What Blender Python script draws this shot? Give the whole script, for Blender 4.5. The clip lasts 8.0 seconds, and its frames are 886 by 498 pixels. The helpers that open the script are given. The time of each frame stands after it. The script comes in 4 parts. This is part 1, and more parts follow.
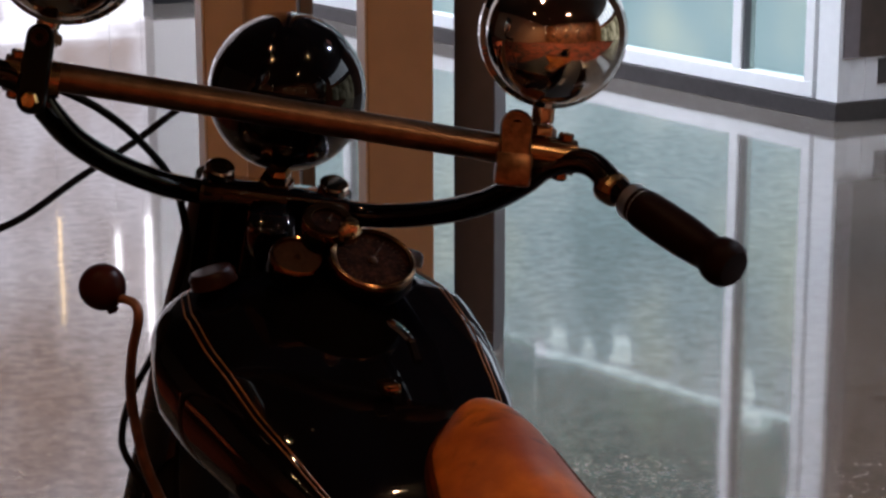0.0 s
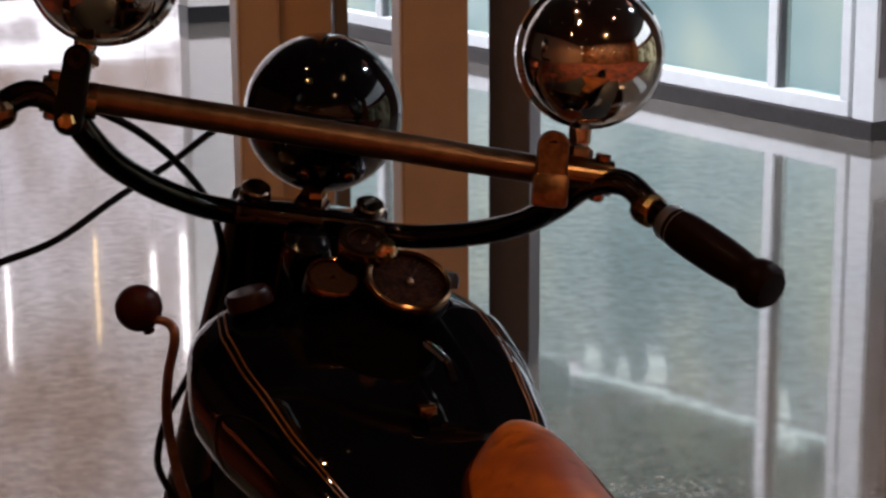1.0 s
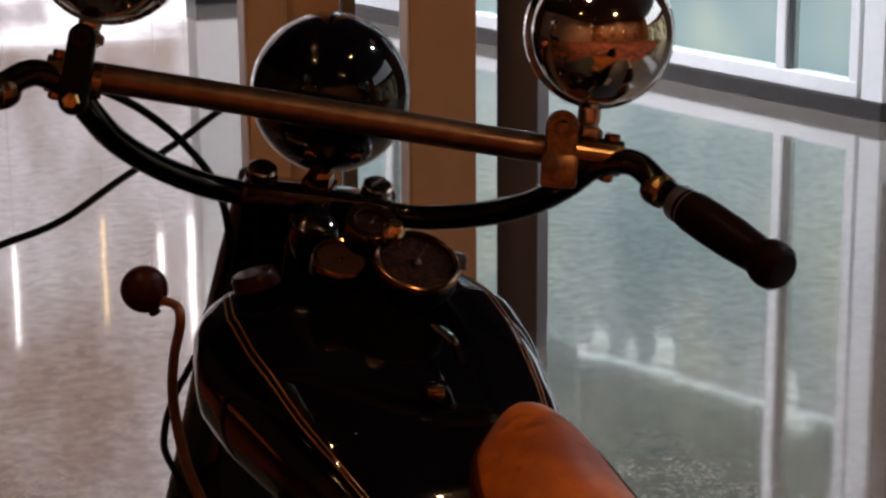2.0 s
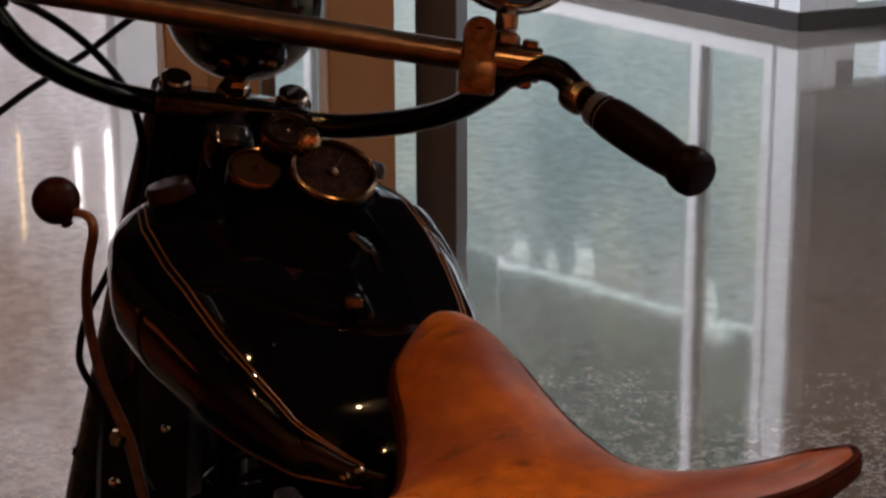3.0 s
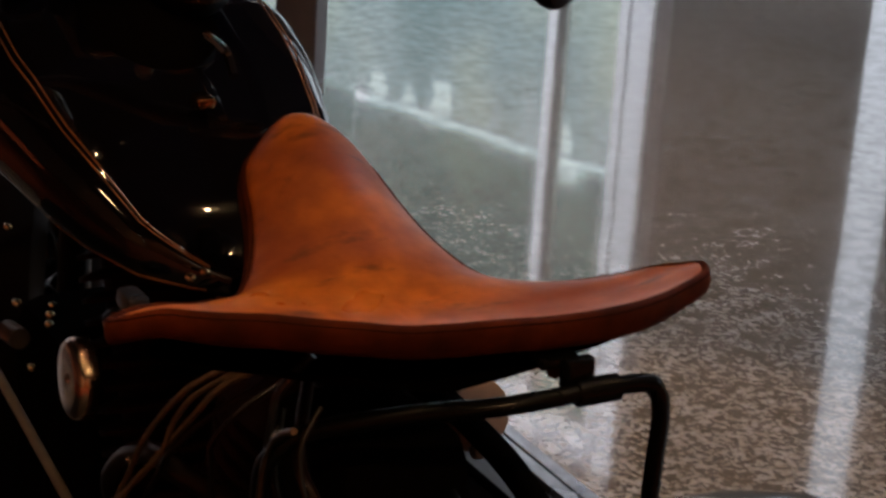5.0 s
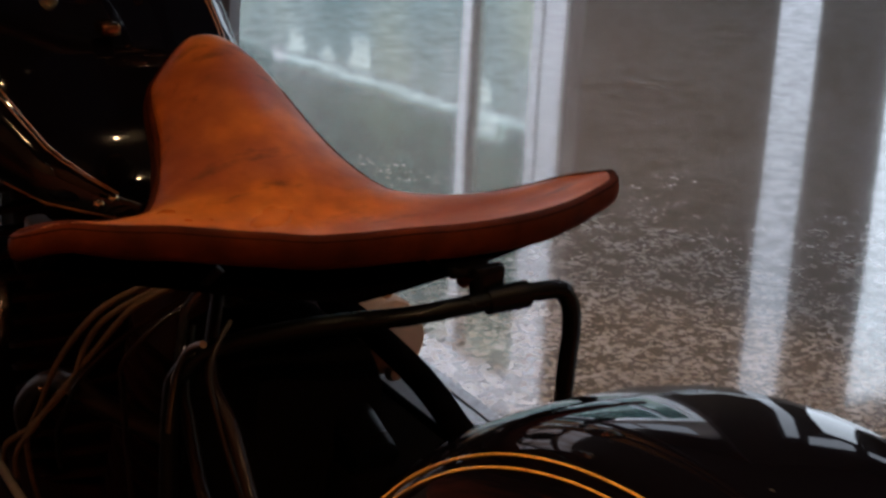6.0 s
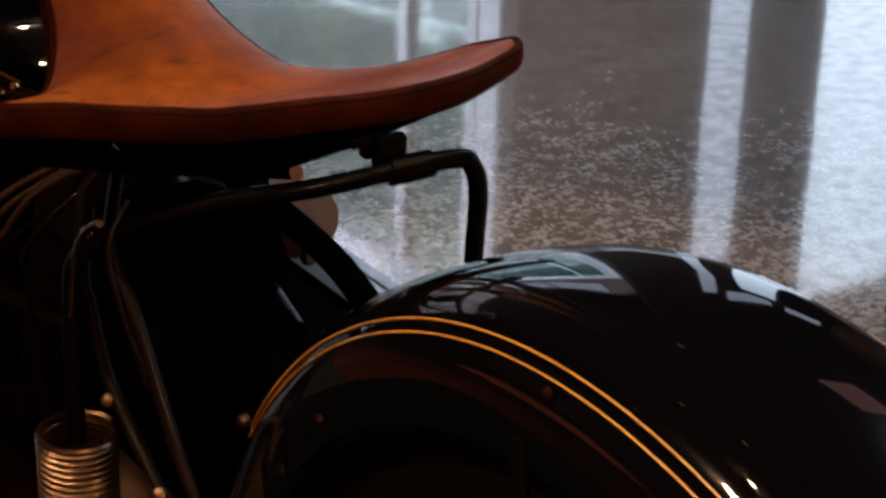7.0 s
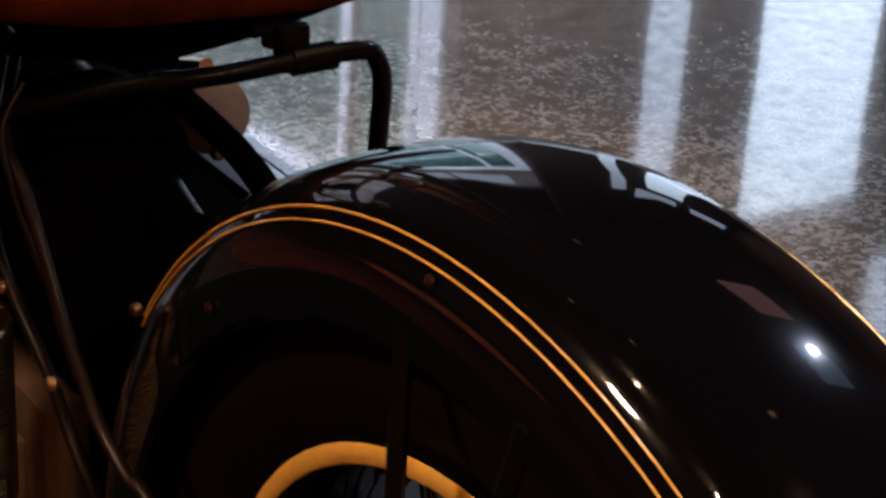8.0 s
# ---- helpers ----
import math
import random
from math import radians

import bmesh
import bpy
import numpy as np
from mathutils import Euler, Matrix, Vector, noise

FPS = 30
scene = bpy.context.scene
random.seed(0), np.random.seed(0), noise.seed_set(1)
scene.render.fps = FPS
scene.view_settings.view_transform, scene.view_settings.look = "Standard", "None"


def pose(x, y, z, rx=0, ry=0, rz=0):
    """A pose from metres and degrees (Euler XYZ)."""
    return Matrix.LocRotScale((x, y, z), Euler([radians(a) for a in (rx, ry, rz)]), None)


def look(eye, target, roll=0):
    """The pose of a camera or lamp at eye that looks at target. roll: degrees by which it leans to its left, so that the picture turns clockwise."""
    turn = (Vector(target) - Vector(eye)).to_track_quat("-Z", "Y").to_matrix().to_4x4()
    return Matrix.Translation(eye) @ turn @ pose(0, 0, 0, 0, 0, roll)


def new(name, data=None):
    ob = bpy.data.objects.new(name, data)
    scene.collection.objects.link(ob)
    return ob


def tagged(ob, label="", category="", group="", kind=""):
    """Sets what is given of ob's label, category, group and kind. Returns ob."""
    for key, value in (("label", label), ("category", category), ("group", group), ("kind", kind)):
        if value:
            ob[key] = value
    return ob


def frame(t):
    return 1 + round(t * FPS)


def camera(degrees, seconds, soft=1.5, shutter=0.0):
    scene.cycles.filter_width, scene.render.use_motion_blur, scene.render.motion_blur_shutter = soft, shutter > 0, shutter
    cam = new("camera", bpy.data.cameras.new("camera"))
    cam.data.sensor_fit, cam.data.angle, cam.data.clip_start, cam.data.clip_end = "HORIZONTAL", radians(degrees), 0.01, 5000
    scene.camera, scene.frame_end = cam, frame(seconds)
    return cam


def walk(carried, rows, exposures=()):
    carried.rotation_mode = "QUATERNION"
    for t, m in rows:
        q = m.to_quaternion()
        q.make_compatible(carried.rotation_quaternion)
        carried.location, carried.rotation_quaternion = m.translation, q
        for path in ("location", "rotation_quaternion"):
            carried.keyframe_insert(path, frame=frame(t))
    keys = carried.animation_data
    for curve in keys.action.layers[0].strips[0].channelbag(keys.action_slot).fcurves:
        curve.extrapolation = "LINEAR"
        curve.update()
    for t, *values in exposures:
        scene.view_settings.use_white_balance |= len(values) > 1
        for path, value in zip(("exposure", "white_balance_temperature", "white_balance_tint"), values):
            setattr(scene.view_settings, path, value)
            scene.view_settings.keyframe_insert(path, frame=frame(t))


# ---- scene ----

# ---------------------------------------------------------------- camera
cam = camera(24.32, 8.0, soft=2.6, shutter=0.5)
# seconds, eye, heading to the right of +y, tilt down, lean (degrees)
PATH = [
    (0.0, (-0.6218, -0.7465, 1.2424), 24.205, 13.753, -0.135),
    (0.5, (-0.6214, -0.7427, 1.2423), 23.881, 13.453, -0.082),
    (1.0, (-0.6217, -0.7419, 1.2432), 23.227, 13.219, -0.340),
    (1.2, (-0.6213, -0.7434, 1.2424), 22.920, 13.259, -0.414),
    (2.3, (-0.6147, -0.7252, 1.2376), 23.175, 14.339, -0.361),
    (2.5, (-0.6136, -0.7254, 1.2362), 23.773, 14.913, -0.270),
    (3.0, (-0.6079, -0.7149, 1.2314), 25.289, 16.169, -0.236),
    (3.5, (-0.6079, -0.7051, 1.2248), 24.228, 17.177, 0.419),
    (4.0, (-0.6014, -0.7043, 1.2147), 25.495, 18.736, 1.551),
    (4.5, (-0.5987, -0.7023, 1.2030), 27.888, 20.055, 3.422),
    (4.7, (-0.6003, -0.7017, 1.2046), 28.631, 20.217, 3.569),
    (5.8, (-0.5982, -0.7144, 1.1767), 31.751, 21.421, 3.315),
    (6.0, (-0.5939, -0.7165, 1.1701), 31.995, 21.442, 3.089),
    (6.5, (-0.5741, -0.7143, 1.1489), 33.316, 22.834, 2.047),
    (7.0, (-0.5611, -0.7233, 1.1386), 33.510, 23.801, 1.769),
    (7.5, (-0.5452, -0.7331, 1.1310), 34.431, 24.995, 1.811),
    (8.0, (-0.5331, -0.7336, 1.1209), 35.234, 25.996, 3.805),
]
walk(cam, [(t, pose(*eye, 90 - tilt, 0, -pan) @ pose(0, 0, 0, 0, 0, lean)) for t, eye, pan, tilt, lean in PATH],
     exposures=[(0.0, -0.08, 5850, 19), (1.2, -0.06, 6150, 19), (2.5, -0.16, 6250, 20), (3.5, -0.07, 6200, 20), (4.5, 0.02, 6100, 18), (6.0, 0.08, 5750, 17), (7.0, 0.1, 5500, 17), (8.0, 0.27, 5350, 17)])

ZF = -0.28          # hall floor; the motorcycle stands on a low plinth whose top is z = 0
ZC = 5.4            # ceiling

# ---------------------------------------------------------------- world and light
world = bpy.data.worlds.new("world")
scene.world = world
world.use_nodes = True
wn = world.node_tree.nodes
sky = wn.new("ShaderNodeTexSky")
sky.sky_type, sky.sun_disc, sky.sun_elevation, sky.sun_rotation = "NISHITA", False, radians(35), radians(60)
wn["Background"].inputs["Strength"].default_value = 0.1
world.node_tree.links.new(sky.outputs["Color"], wn["Background"].inputs["Color"])


def spot(x, y, z, power, target, size=60, radius=0.04, colour=(1.0, 0.60, 0.26)):
    d = bpy.data.lights.new("spot", "SPOT")
    d.energy, d.spot_size, d.spot_blend, d.shadow_soft_size, d.color = power, radians(size), 0.6, radius, colour
    ob = new("spot", d)
    ob.matrix_world = look((x, y, z), target)
    return ob


# warm ceiling spots over the display, unseen cool fill lamps added along the windows, warm lamps deeper in the hall
SPOTS = [(-1.5, 1.1, 66), (1.7, -1.3, 78), (-2.3, -0.5, 95)]
COOL_FILL = [(2.8, 4.4, 560, 3.0, 0, 88), (2.2, 6.9, 1700, 4.4, 0.6, 62), (2.0, 8.8, 1700, 4.1, 0.6, 62), (1.7, 10.6, 1100, 3.9, 0.6, 70), (5.05, 1.5, 700, 4.2, 0, 100)]
WARM = [(-4.5, -5.0, 1400), (0.0, -5.0, 1300), (4.5, -5.0, 700), (-5.5, -1.5, 300)]
FAR = (-4.15, 1.8, 2000)
WARM_FILL = [(0.1, 1.5, 260, 1.15, 3.45, 0.3, 34), (-4.6, 4.6, 3600, -4.6, 4.6, -0.28, 25), (-0.6, 2.6, 420, 0.0, 3.9, -0.28, 60), (2.6, 0.2, 750, 1.28, 1.62, -0.28, 12)]   # added warm lamps that brighten the posts, the carpet and the floor
for sx, sy, pw in SPOTS:
    spot(sx, sy, ZC - 0.08, pw, (0.0, 0.3, 0.6), 30)
spot(FAR[0], FAR[1], ZC - 0.08, FAR[2], (-0.07, -0.32, 0.60), 11, 0.32, (1.0, 0.6, 0.28))
for sx, sy, pw, tx, tz, wide in COOL_FILL:
    spot(sx, sy, ZC - 0.08, pw, (tx, sy, tz), wide, 0.06, (0.92, 0.97, 0.99) if pw > 500 else (0.86, 0.97, 0.96))
for sx, sy, pw, tx, ty, tz, wide in WARM_FILL:
    spot(sx, sy, ZC - 0.08, pw, (tx, ty, tz), wide)
# one more added lamp, to brighten the north wall
spot(3.0, 9.3, ZC - 0.08, 1500, (3.3, 11.4, 0.7), 46, 0.06, (0.95, 0.96, 1.0))
for sx, sy, pw in WARM:
    spot(sx, sy, ZC - 0.08, pw, (sx * 1.2, sy - 1.6, 0.0), 150, 0.06)

# ---------------------------------------------------------------- materials


def mat(name, base, rough=0.5, metal=0.0, spec=0.5, coat=0.0, tint=None, grain=0.0, scale=40.0, bump=0.0, rvar=0.0, big=0.0, bigscale=4.0):
    m = bpy.data.materials.new(name)
    m.use_nodes = True
    nt = m.node_tree
    b = nt.nodes["Principled BSDF"]
    b.inputs["Base Color"].default_value = (*base, 1)
    b.inputs["Roughness"].default_value, b.inputs["Metallic"].default_value = rough, metal
    b.inputs["Specular IOR Level"].default_value = spec
    b.inputs["Coat Weight"].default_value, b.inputs["Coat Roughness"].default_value = coat, 0.04
    if grain or bump or rvar or big:
        co = nt.nodes.new("ShaderNodeTexCoord")
        n1 = nt.nodes.new("ShaderNodeTexNoise")
        n1.inputs["Scale"].default_value, n1.inputs["Detail"].default_value = scale, 6
        nt.links.new(co.outputs["Object"], n1.inputs["Vector"])
        n2 = nt.nodes.new("ShaderNodeTexNoise")
        n2.inputs["Scale"].default_value, n2.inputs["Detail"].default_value = bigscale, 4
        nt.links.new(co.outputs["Object"], n2.inputs["Vector"])
        if grain or big:
            mix1, mix2 = nt.nodes.new("ShaderNodeMix"), nt.nodes.new("ShaderNodeMix")
            for mx, n, k, lo in ((mix1, n1, grain, 0.35), (mix2, n2, big, 0.35)):
                mx.data_type = "RGBA"
                rp = nt.nodes.new("ShaderNodeMapRange")
                rp.inputs[1].default_value, rp.inputs[2].default_value = lo, 1 - lo
                rp.inputs[3].default_value, rp.inputs[4].default_value = 0, k
                nt.links.new(n.outputs["Fac"], rp.inputs[0])
                nt.links.new(rp.outputs[0], mx.inputs[0])
            dark = tint or tuple(c * 0.35 for c in base)
            mix1.inputs[6].default_value, mix1.inputs[7].default_value = (*base, 1), (*dark, 1)
            nt.links.new(mix1.outputs[2], mix2.inputs[6])
            mix2.inputs[7].default_value = (*dark, 1)
            nt.links.new(mix2.outputs[2], b.inputs["Base Color"])
        if rvar:
            rr = nt.nodes.new("ShaderNodeMapRange")
            rr.inputs[1].default_value, rr.inputs[2].default_value = 0.3, 0.7
            rr.inputs[3].default_value, rr.inputs[4].default_value = max(rough - rvar, 0.01), rough + rvar
            nt.links.new(n2.outputs["Fac"], rr.inputs[0])
            nt.links.new(rr.outputs[0], b.inputs["Roughness"])
        if bump:
            bp = nt.nodes.new("ShaderNodeBump")
            bp.inputs["Strength"].default_value, bp.inputs["Distance"].default_value = 1.0, bump
            nt.links.new(n1.outputs["Fac"], bp.inputs["Height"])
            nt.links.new(bp.outputs[0], b.inputs["Normal"])
    return m


def glow(name, colour, strength):
    m = bpy.data.materials.new(name)
    m.use_nodes = True
    nt = m.node_tree
    nt.nodes.remove(nt.nodes["Principled BSDF"])
    e = nt.nodes.new("ShaderNodeEmission")
    e.inputs["Color"].default_value, e.inputs["Strength"].default_value = (*colour, 1), strength
    nt.links.new(e.outputs[0], nt.nodes["Material Output"].inputs["Surface"])
    return m


def terrazzo(name):
    """Polished stone floor: soft brown-grey mottling at three sizes under a clear, faintly wavy polish."""
    m = bpy.data.materials.new(name)
    m.use_nodes = True
    nt = m.node_tree
    b = nt.nodes["Principled BSDF"]
    co = nt.nodes.new("ShaderNodeTexCoord")

    def noise(scale, detail, rough):
        n = nt.nodes.new("ShaderNodeTexNoise")
        n.inputs["Scale"].default_value, n.inputs["Detail"].default_value, n.inputs["Roughness"].default_value = scale, detail, rough
        nt.links.new(co.outputs["Object"], n.inputs["Vector"])
        return n

    def ramp(source, stops):
        r = nt.nodes.new("ShaderNodeValToRGB")
        e = r.color_ramp.elements
        e[0].position, e[0].color = stops[0][0], (*stops[0][1], 1)
        e[1].position, e[1].color = stops[-1][0], (*stops[-1][1], 1)
        for pos, col in stops[1:-1]:
            e.new(pos).color = (*col, 1)
        nt.links.new(source, r.inputs[0])
        return r

    def mixed(kind, fac, a, c):
        x = nt.nodes.new("ShaderNodeMix")
        x.data_type, x.blend_type = "RGBA", kind
        x.inputs[0].default_value = fac
        nt.links.new(a, x.inputs[6])
        nt.links.new(c, x.inputs[7])
        return x.outputs[2]

    grain = ramp(noise(72, 4, 0.7).outputs["Fac"], [(0.36, (0.028, 0.024, 0.021)), (0.455, (0.12, 0.104, 0.086)), (0.53, (0.200, 0.188, 0.172)), (0.72, (0.235, 0.226, 0.215))])
    blot = noise(24, 5, 0.72)
    patch = ramp(blot.outputs["Fac"], [(0.38, (0.50, 0.43, 0.36)), (0.50, (0.95, 0.92, 0.88)), (0.62, (1.08, 1.08, 1.12))])
    cloud = ramp(noise(2.2, 3, 0.55).outputs["Fac"], [(0.38, (0.82, 0.79, 0.76)), (0.62, (1.0, 1.0, 1.0))])
    nt.links.new(mixed("MULTIPLY", 0.7, mixed("MULTIPLY", 1.0, grain.outputs[0], patch.outputs[0]), cloud.outputs[0]), b.inputs["Base Color"])
    b.inputs["Roughness"].default_value = 0.09
    b.inputs["IOR"].default_value = 1.7
    b.inputs["Coat Weight"].default_value, b.inputs["Coat Roughness"].default_value, b.inputs["Coat IOR"].default_value = 0.97, 0.044, 1.75
    polish = nt.nodes.new("ShaderNodeMapRange")
    polish.inputs[1].default_value, polish.inputs[2].default_value, polish.inputs[3].default_value, polish.inputs[4].default_value = 0.36, 0.60, 0.62, 1.0
    nt.links.new(blot.outputs["Fac"], polish.inputs[0])
    nt.links.new(polish.outputs[0], b.inputs["Coat Weight"])
    bp = nt.nodes.new("ShaderNodeBump")
    bp.inputs["Strength"].default_value, bp.inputs["Distance"].default_value = 1.0, 0.0003
    nt.links.new(noise(4.0, 0, 0.5).outputs["Fac"], bp.inputs["Height"])
    nt.links.new(bp.outputs[0], b.inputs["Normal"])
    nt.links.new(bp.outputs[0], b.inputs["Coat Normal"])
    return m


BLACK = mat("black_enamel", (0.0020, 0.0017, 0.0028), 0.04, spec=0.40, rvar=0.015, bump=0.00010, scale=12, coat=0.04)
BLACK.node_tree.nodes["Principled BSDF"].inputs["Coat Roughness"].default_value = 0.16
# reflects nothing, so parts that lie in shade stay black
DEAD_BLACK = mat("matte_black", (0.003, 0.0024, 0.0022), 0.6, spec=0.0, grain=0.3, scale=30, bump=0.0003)
FRAME = mat("black_frame", (0.0025, 0.0025, 0.0025), 0.3, spec=0.12, rvar=0.1, grain=0.3)
FORKP = mat("grey_black_fork_paint", (0.024, 0.025, 0.030), 0.30, spec=0.6, rvar=0.08, grain=0.4, scale=40)
CHROME = mat("chrome", (0.62, 0.6, 0.57), 0.06, 1.0, rvar=0.04, bigscale=12)
NICKEL = mat("worn_nickel", (0.22, 0.135, 0.09), 0.3, 1.0, rvar=0.1, grain=0.5, scale=70)
BRONZE = mat("dark_bronze", (0.36, 0.225, 0.12), 0.22, 1.0, rvar=0.08, grain=0.6, scale=90)
CAPS = mat("brown_filler_cap", (0.026, 0.008, 0.006), 0.3, spec=0.12, rvar=0.08, grain=0.6, scale=90)
COPPER = mat("coppery_steel", (0.27, 0.135, 0.068), 0.36, 1.0, rvar=0.1, grain=0.8, scale=110, bump=0.0004)
WARMCHROME = mat("warm_worn_chrome", (0.55, 0.42, 0.33), 0.16, 1.0, rvar=0.06, grain=0.3, scale=30)
GRIP = mat("brown_black_grip", (0.009, 0.0028, 0.002), 0.35, spec=0.05, grain=0.3, scale=90, bump=0.0003)
PALEFACE = mat("pale_brown_dial", (0.055, 0.03, 0.023), 0.5, spec=0.15, grain=0.5, scale=200)
DIALRING = mat("worn_bronze_bezel", (0.30, 0.17, 0.09), 0.2, 1.0, rvar=0.08, grain=0.7, scale=120)
MARKS = mat("pale_dial_marks", (0.05, 0.028, 0.016), 0.6, spec=0.1)
ROD = mat("brown_black_rod", (0.010, 0.004, 0.0025), 0.3, spec=0.15, grain=0.5, scale=60)
SILVER = mat("bright_plating", (0.36, 0.225, 0.125), 0.27, 1.0, rvar=0.08, grain=0.3, scale=60)
SILVERTRIM = mat("brushed_trim", (0.60, 0.60, 0.62), 0.28, 1.0, rvar=0.08, grain=0.3, scale=40)
STEEL = mat("dull_steel", (0.22, 0.2, 0.18), 0.42, 1.0, rvar=0.1, grain=0.5, scale=60)
BRASS = mat("brass", (0.6, 0.38, 0.14), 0.22, 1.0, rvar=0.08)
RUBBER = mat("black_rubber", (0.005, 0.0028, 0.0018), 0.45, spec=0.06, bump=0.0003, scale=120, grain=0.3)
BROWNKNOB = mat("dark_red_knob", (0.034, 0.0055, 0.0035), 0.3, spec=0.1, coat=0.02, grain=0.4, scale=30)
LEATHER = mat("tan_leather", (0.56, 0.142, 0.006), 0.38, spec=0.42, tint=(0.17, 0.024, 0.002), grain=0.45, scale=55, bump=0.0005, rvar=0.12, big=0.75, bigscale=11)
_nt = LEATHER.node_tree
_co, _sc, _no, _ra, _mx = _nt.nodes.new("ShaderNodeTexCoord"), _nt.nodes.new("ShaderNodeMapping"), _nt.nodes.new("ShaderNodeTexNoise"), _nt.nodes.new("ShaderNodeMapRange"), _nt.nodes.new("ShaderNodeMix")
_sc.inputs["Scale"].default_value, _sc.inputs["Rotation"].default_value = (18, 55, 40), (0, 0, 0.5)
_no.inputs["Scale"].default_value, _no.inputs["Detail"].default_value, _no.inputs["Roughness"].default_value = 1.0, 6, 0.6
_ra.inputs[1].default_value, _ra.inputs[2].default_value, _ra.inputs[3].default_value, _ra.inputs[4].default_value = 0.57, 0.70, 0.0, 0.8
_mx.data_type = "RGBA"
_mx.inputs[7].default_value = (0.07, 0.014, 0.003, 1)
_bc = _nt.nodes["Principled BSDF"].inputs["Base Color"]
_nt.links.new(_bc.links[0].from_socket, _mx.inputs[6])
_nt.links.new(_co.outputs["Object"], _sc.inputs["Vector"])
_nt.links.new(_sc.outputs[0], _no.inputs["Vector"])
_nt.links.new(_no.outputs["Fac"], _ra.inputs[0])
_nt.links.new(_ra.outputs[0], _mx.inputs[0])
_nt.links.new(_mx.outputs[2], _bc)
LEATHER_DARK = mat("dark_leather_edge_and_shade", (0.085, 0.0145, 0.0016), 0.6, spec=0.03, tint=(0.020, 0.0045, 0.0012), grain=0.7, scale=45, bump=0.0006, big=0.6, bigscale=16)
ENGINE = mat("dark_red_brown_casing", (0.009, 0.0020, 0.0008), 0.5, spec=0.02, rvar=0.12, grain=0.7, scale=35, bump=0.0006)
ALLOY = mat("dull_warm_alloy", (0.20, 0.125, 0.075), 0.5, spec=0.3, grain=0.5, scale=26, big=0.6, bigscale=14, bump=0.0006)
GLINT = mat("polished_brass_nut", (0.82, 0.62, 0.36), 0.10, 1.0, rvar=0.04)
SEAM = mat("dark_seam_thread", (0.018, 0.004, 0.0015), 0.9, spec=0.02, grain=0.4, scale=120)
PALEROD = mat("pale_grey_rod", (0.19, 0.16, 0.14), 0.35, metal=0.3, spec=0.5, grain=0.3, scale=70)
LEVER = mat("red_brown_lever", (0.25, 0.105, 0.06), 0.36, metal=0.4, spec=0.5, rvar=0.08, grain=0.5, scale=80)
WIRE = mat("tan_cloth_wire", (0.105, 0.06, 0.026), 0.7, grain=0.6, scale=200, bump=0.0003)
# darker copy of the stripe gold, the tank lines' lack of light in its colour
GOLD_UNLIT = mat("unlit_gold_line", (0.26, 0.10, 0.025), 0.35, grain=0.3, scale=90)
DIALF = mat("brown_dial_face", (0.060, 0.020, 0.011), 0.6, spec=0.05, tint=(0.004, 0.002, 0.0015), grain=0.95, scale=240, big=0.7, bigscale=70)
ROLL = mat("grey_tan_canvas", (0.26, 0.17, 0.11), 0.7, grain=0.3, scale=60)
GOLD = mat("gold_stripe", (0.72, 0.39, 0.045), 0.3, coat=0.6, grain=0.2, scale=90)
FLOOR = terrazzo("terrazzo")
WHITEP = mat("white_frame_paint", (0.78, 0.8, 0.8), 0.35, grain=0.06, scale=20, big=0.06)
WALLP = mat("pale_wall_paint", (0.62, 0.58, 0.55), 0.6, grain=0.08, scale=60, big=0.1, bigscale=1.5)
CARPET = mat("red_brown_carpet", (0.34, 0.055, 0.012), 0.9, tint=(0.018, 0.007, 0.004), grain=0.35, scale=90, big=1.0, bigscale=1.5)
BASEB = mat("black_baseboard", (0.014, 0.013, 0.014), 0.4, spec=0.3, grain=0.3, scale=30)
BASESTONE = mat("dark_grey_base", (0.055, 0.05, 0.05), 0.35, grain=0.4, scale=40, big=0.3)
SHADE_STRIP = mat("dark_grey_shade_strip", (0.11, 0.11, 0.115), 0.5, grain=0.2)
TAN = mat("tan_panel", (0.31, 0.175, 0.088), 0.42, grain=0.15, scale=14, big=0.2, bigscale=2)
MAUVE = mat("grey_mauve_trim", (0.20, 0.175, 0.18), 0.45, grain=0.2, scale=20)
# pale copy of the post tan, for the flank that the light falls on
TAN_LIT = mat("lit_post_flank", (0.5, 0.41, 0.36), 0.45, grain=0.1, scale=30)
DARKP = mat("dark_brown_post", (0.056, 0.044, 0.048), 0.4, grain=0.2, scale=25)
BROWNP = mat("brown_panel", (0.075, 0.055, 0.042), 0.5, grain=0.3, scale=15)
CEIL = mat("ceiling_paint", (0.02, 0.011, 0.006), 0.8, grain=0.1, scale=8)
WOODWALL = mat("red_brown_wood", (0.34, 0.12, 0.035), 0.5, tint=(0.03, 0.010, 0.005), grain=0.7, scale=3, big=0.9, bigscale=0.9)
DARKWALL = mat("dim_wall", (0.26, 0.14, 0.08), 0.7, grain=0.2, scale=6)


def pane_material(name, colour, clear):
    m = bpy.data.materials.new(name)
    m.use_nodes = True
    nt = m.node_tree
    nt.nodes.remove(nt.nodes["Principled BSDF"])
    t, g, mx = nt.nodes.new("ShaderNodeBsdfTransparent"), nt.nodes.new("ShaderNodeBsdfGlossy"), nt.nodes.new("ShaderNodeMixShader")
    t.inputs["Color"].default_value = (*colour, 1)
    g.inputs["Roughness"].default_value = 0.05
    mx.inputs[0].default_value = clear
    nt.links.new(t.outputs[0], mx.inputs[1])
    nt.links.new(g.outputs[0], mx.inputs[2])
    nt.links.new(mx.outputs[0], nt.nodes["Material Output"].inputs["Surface"])
    return m


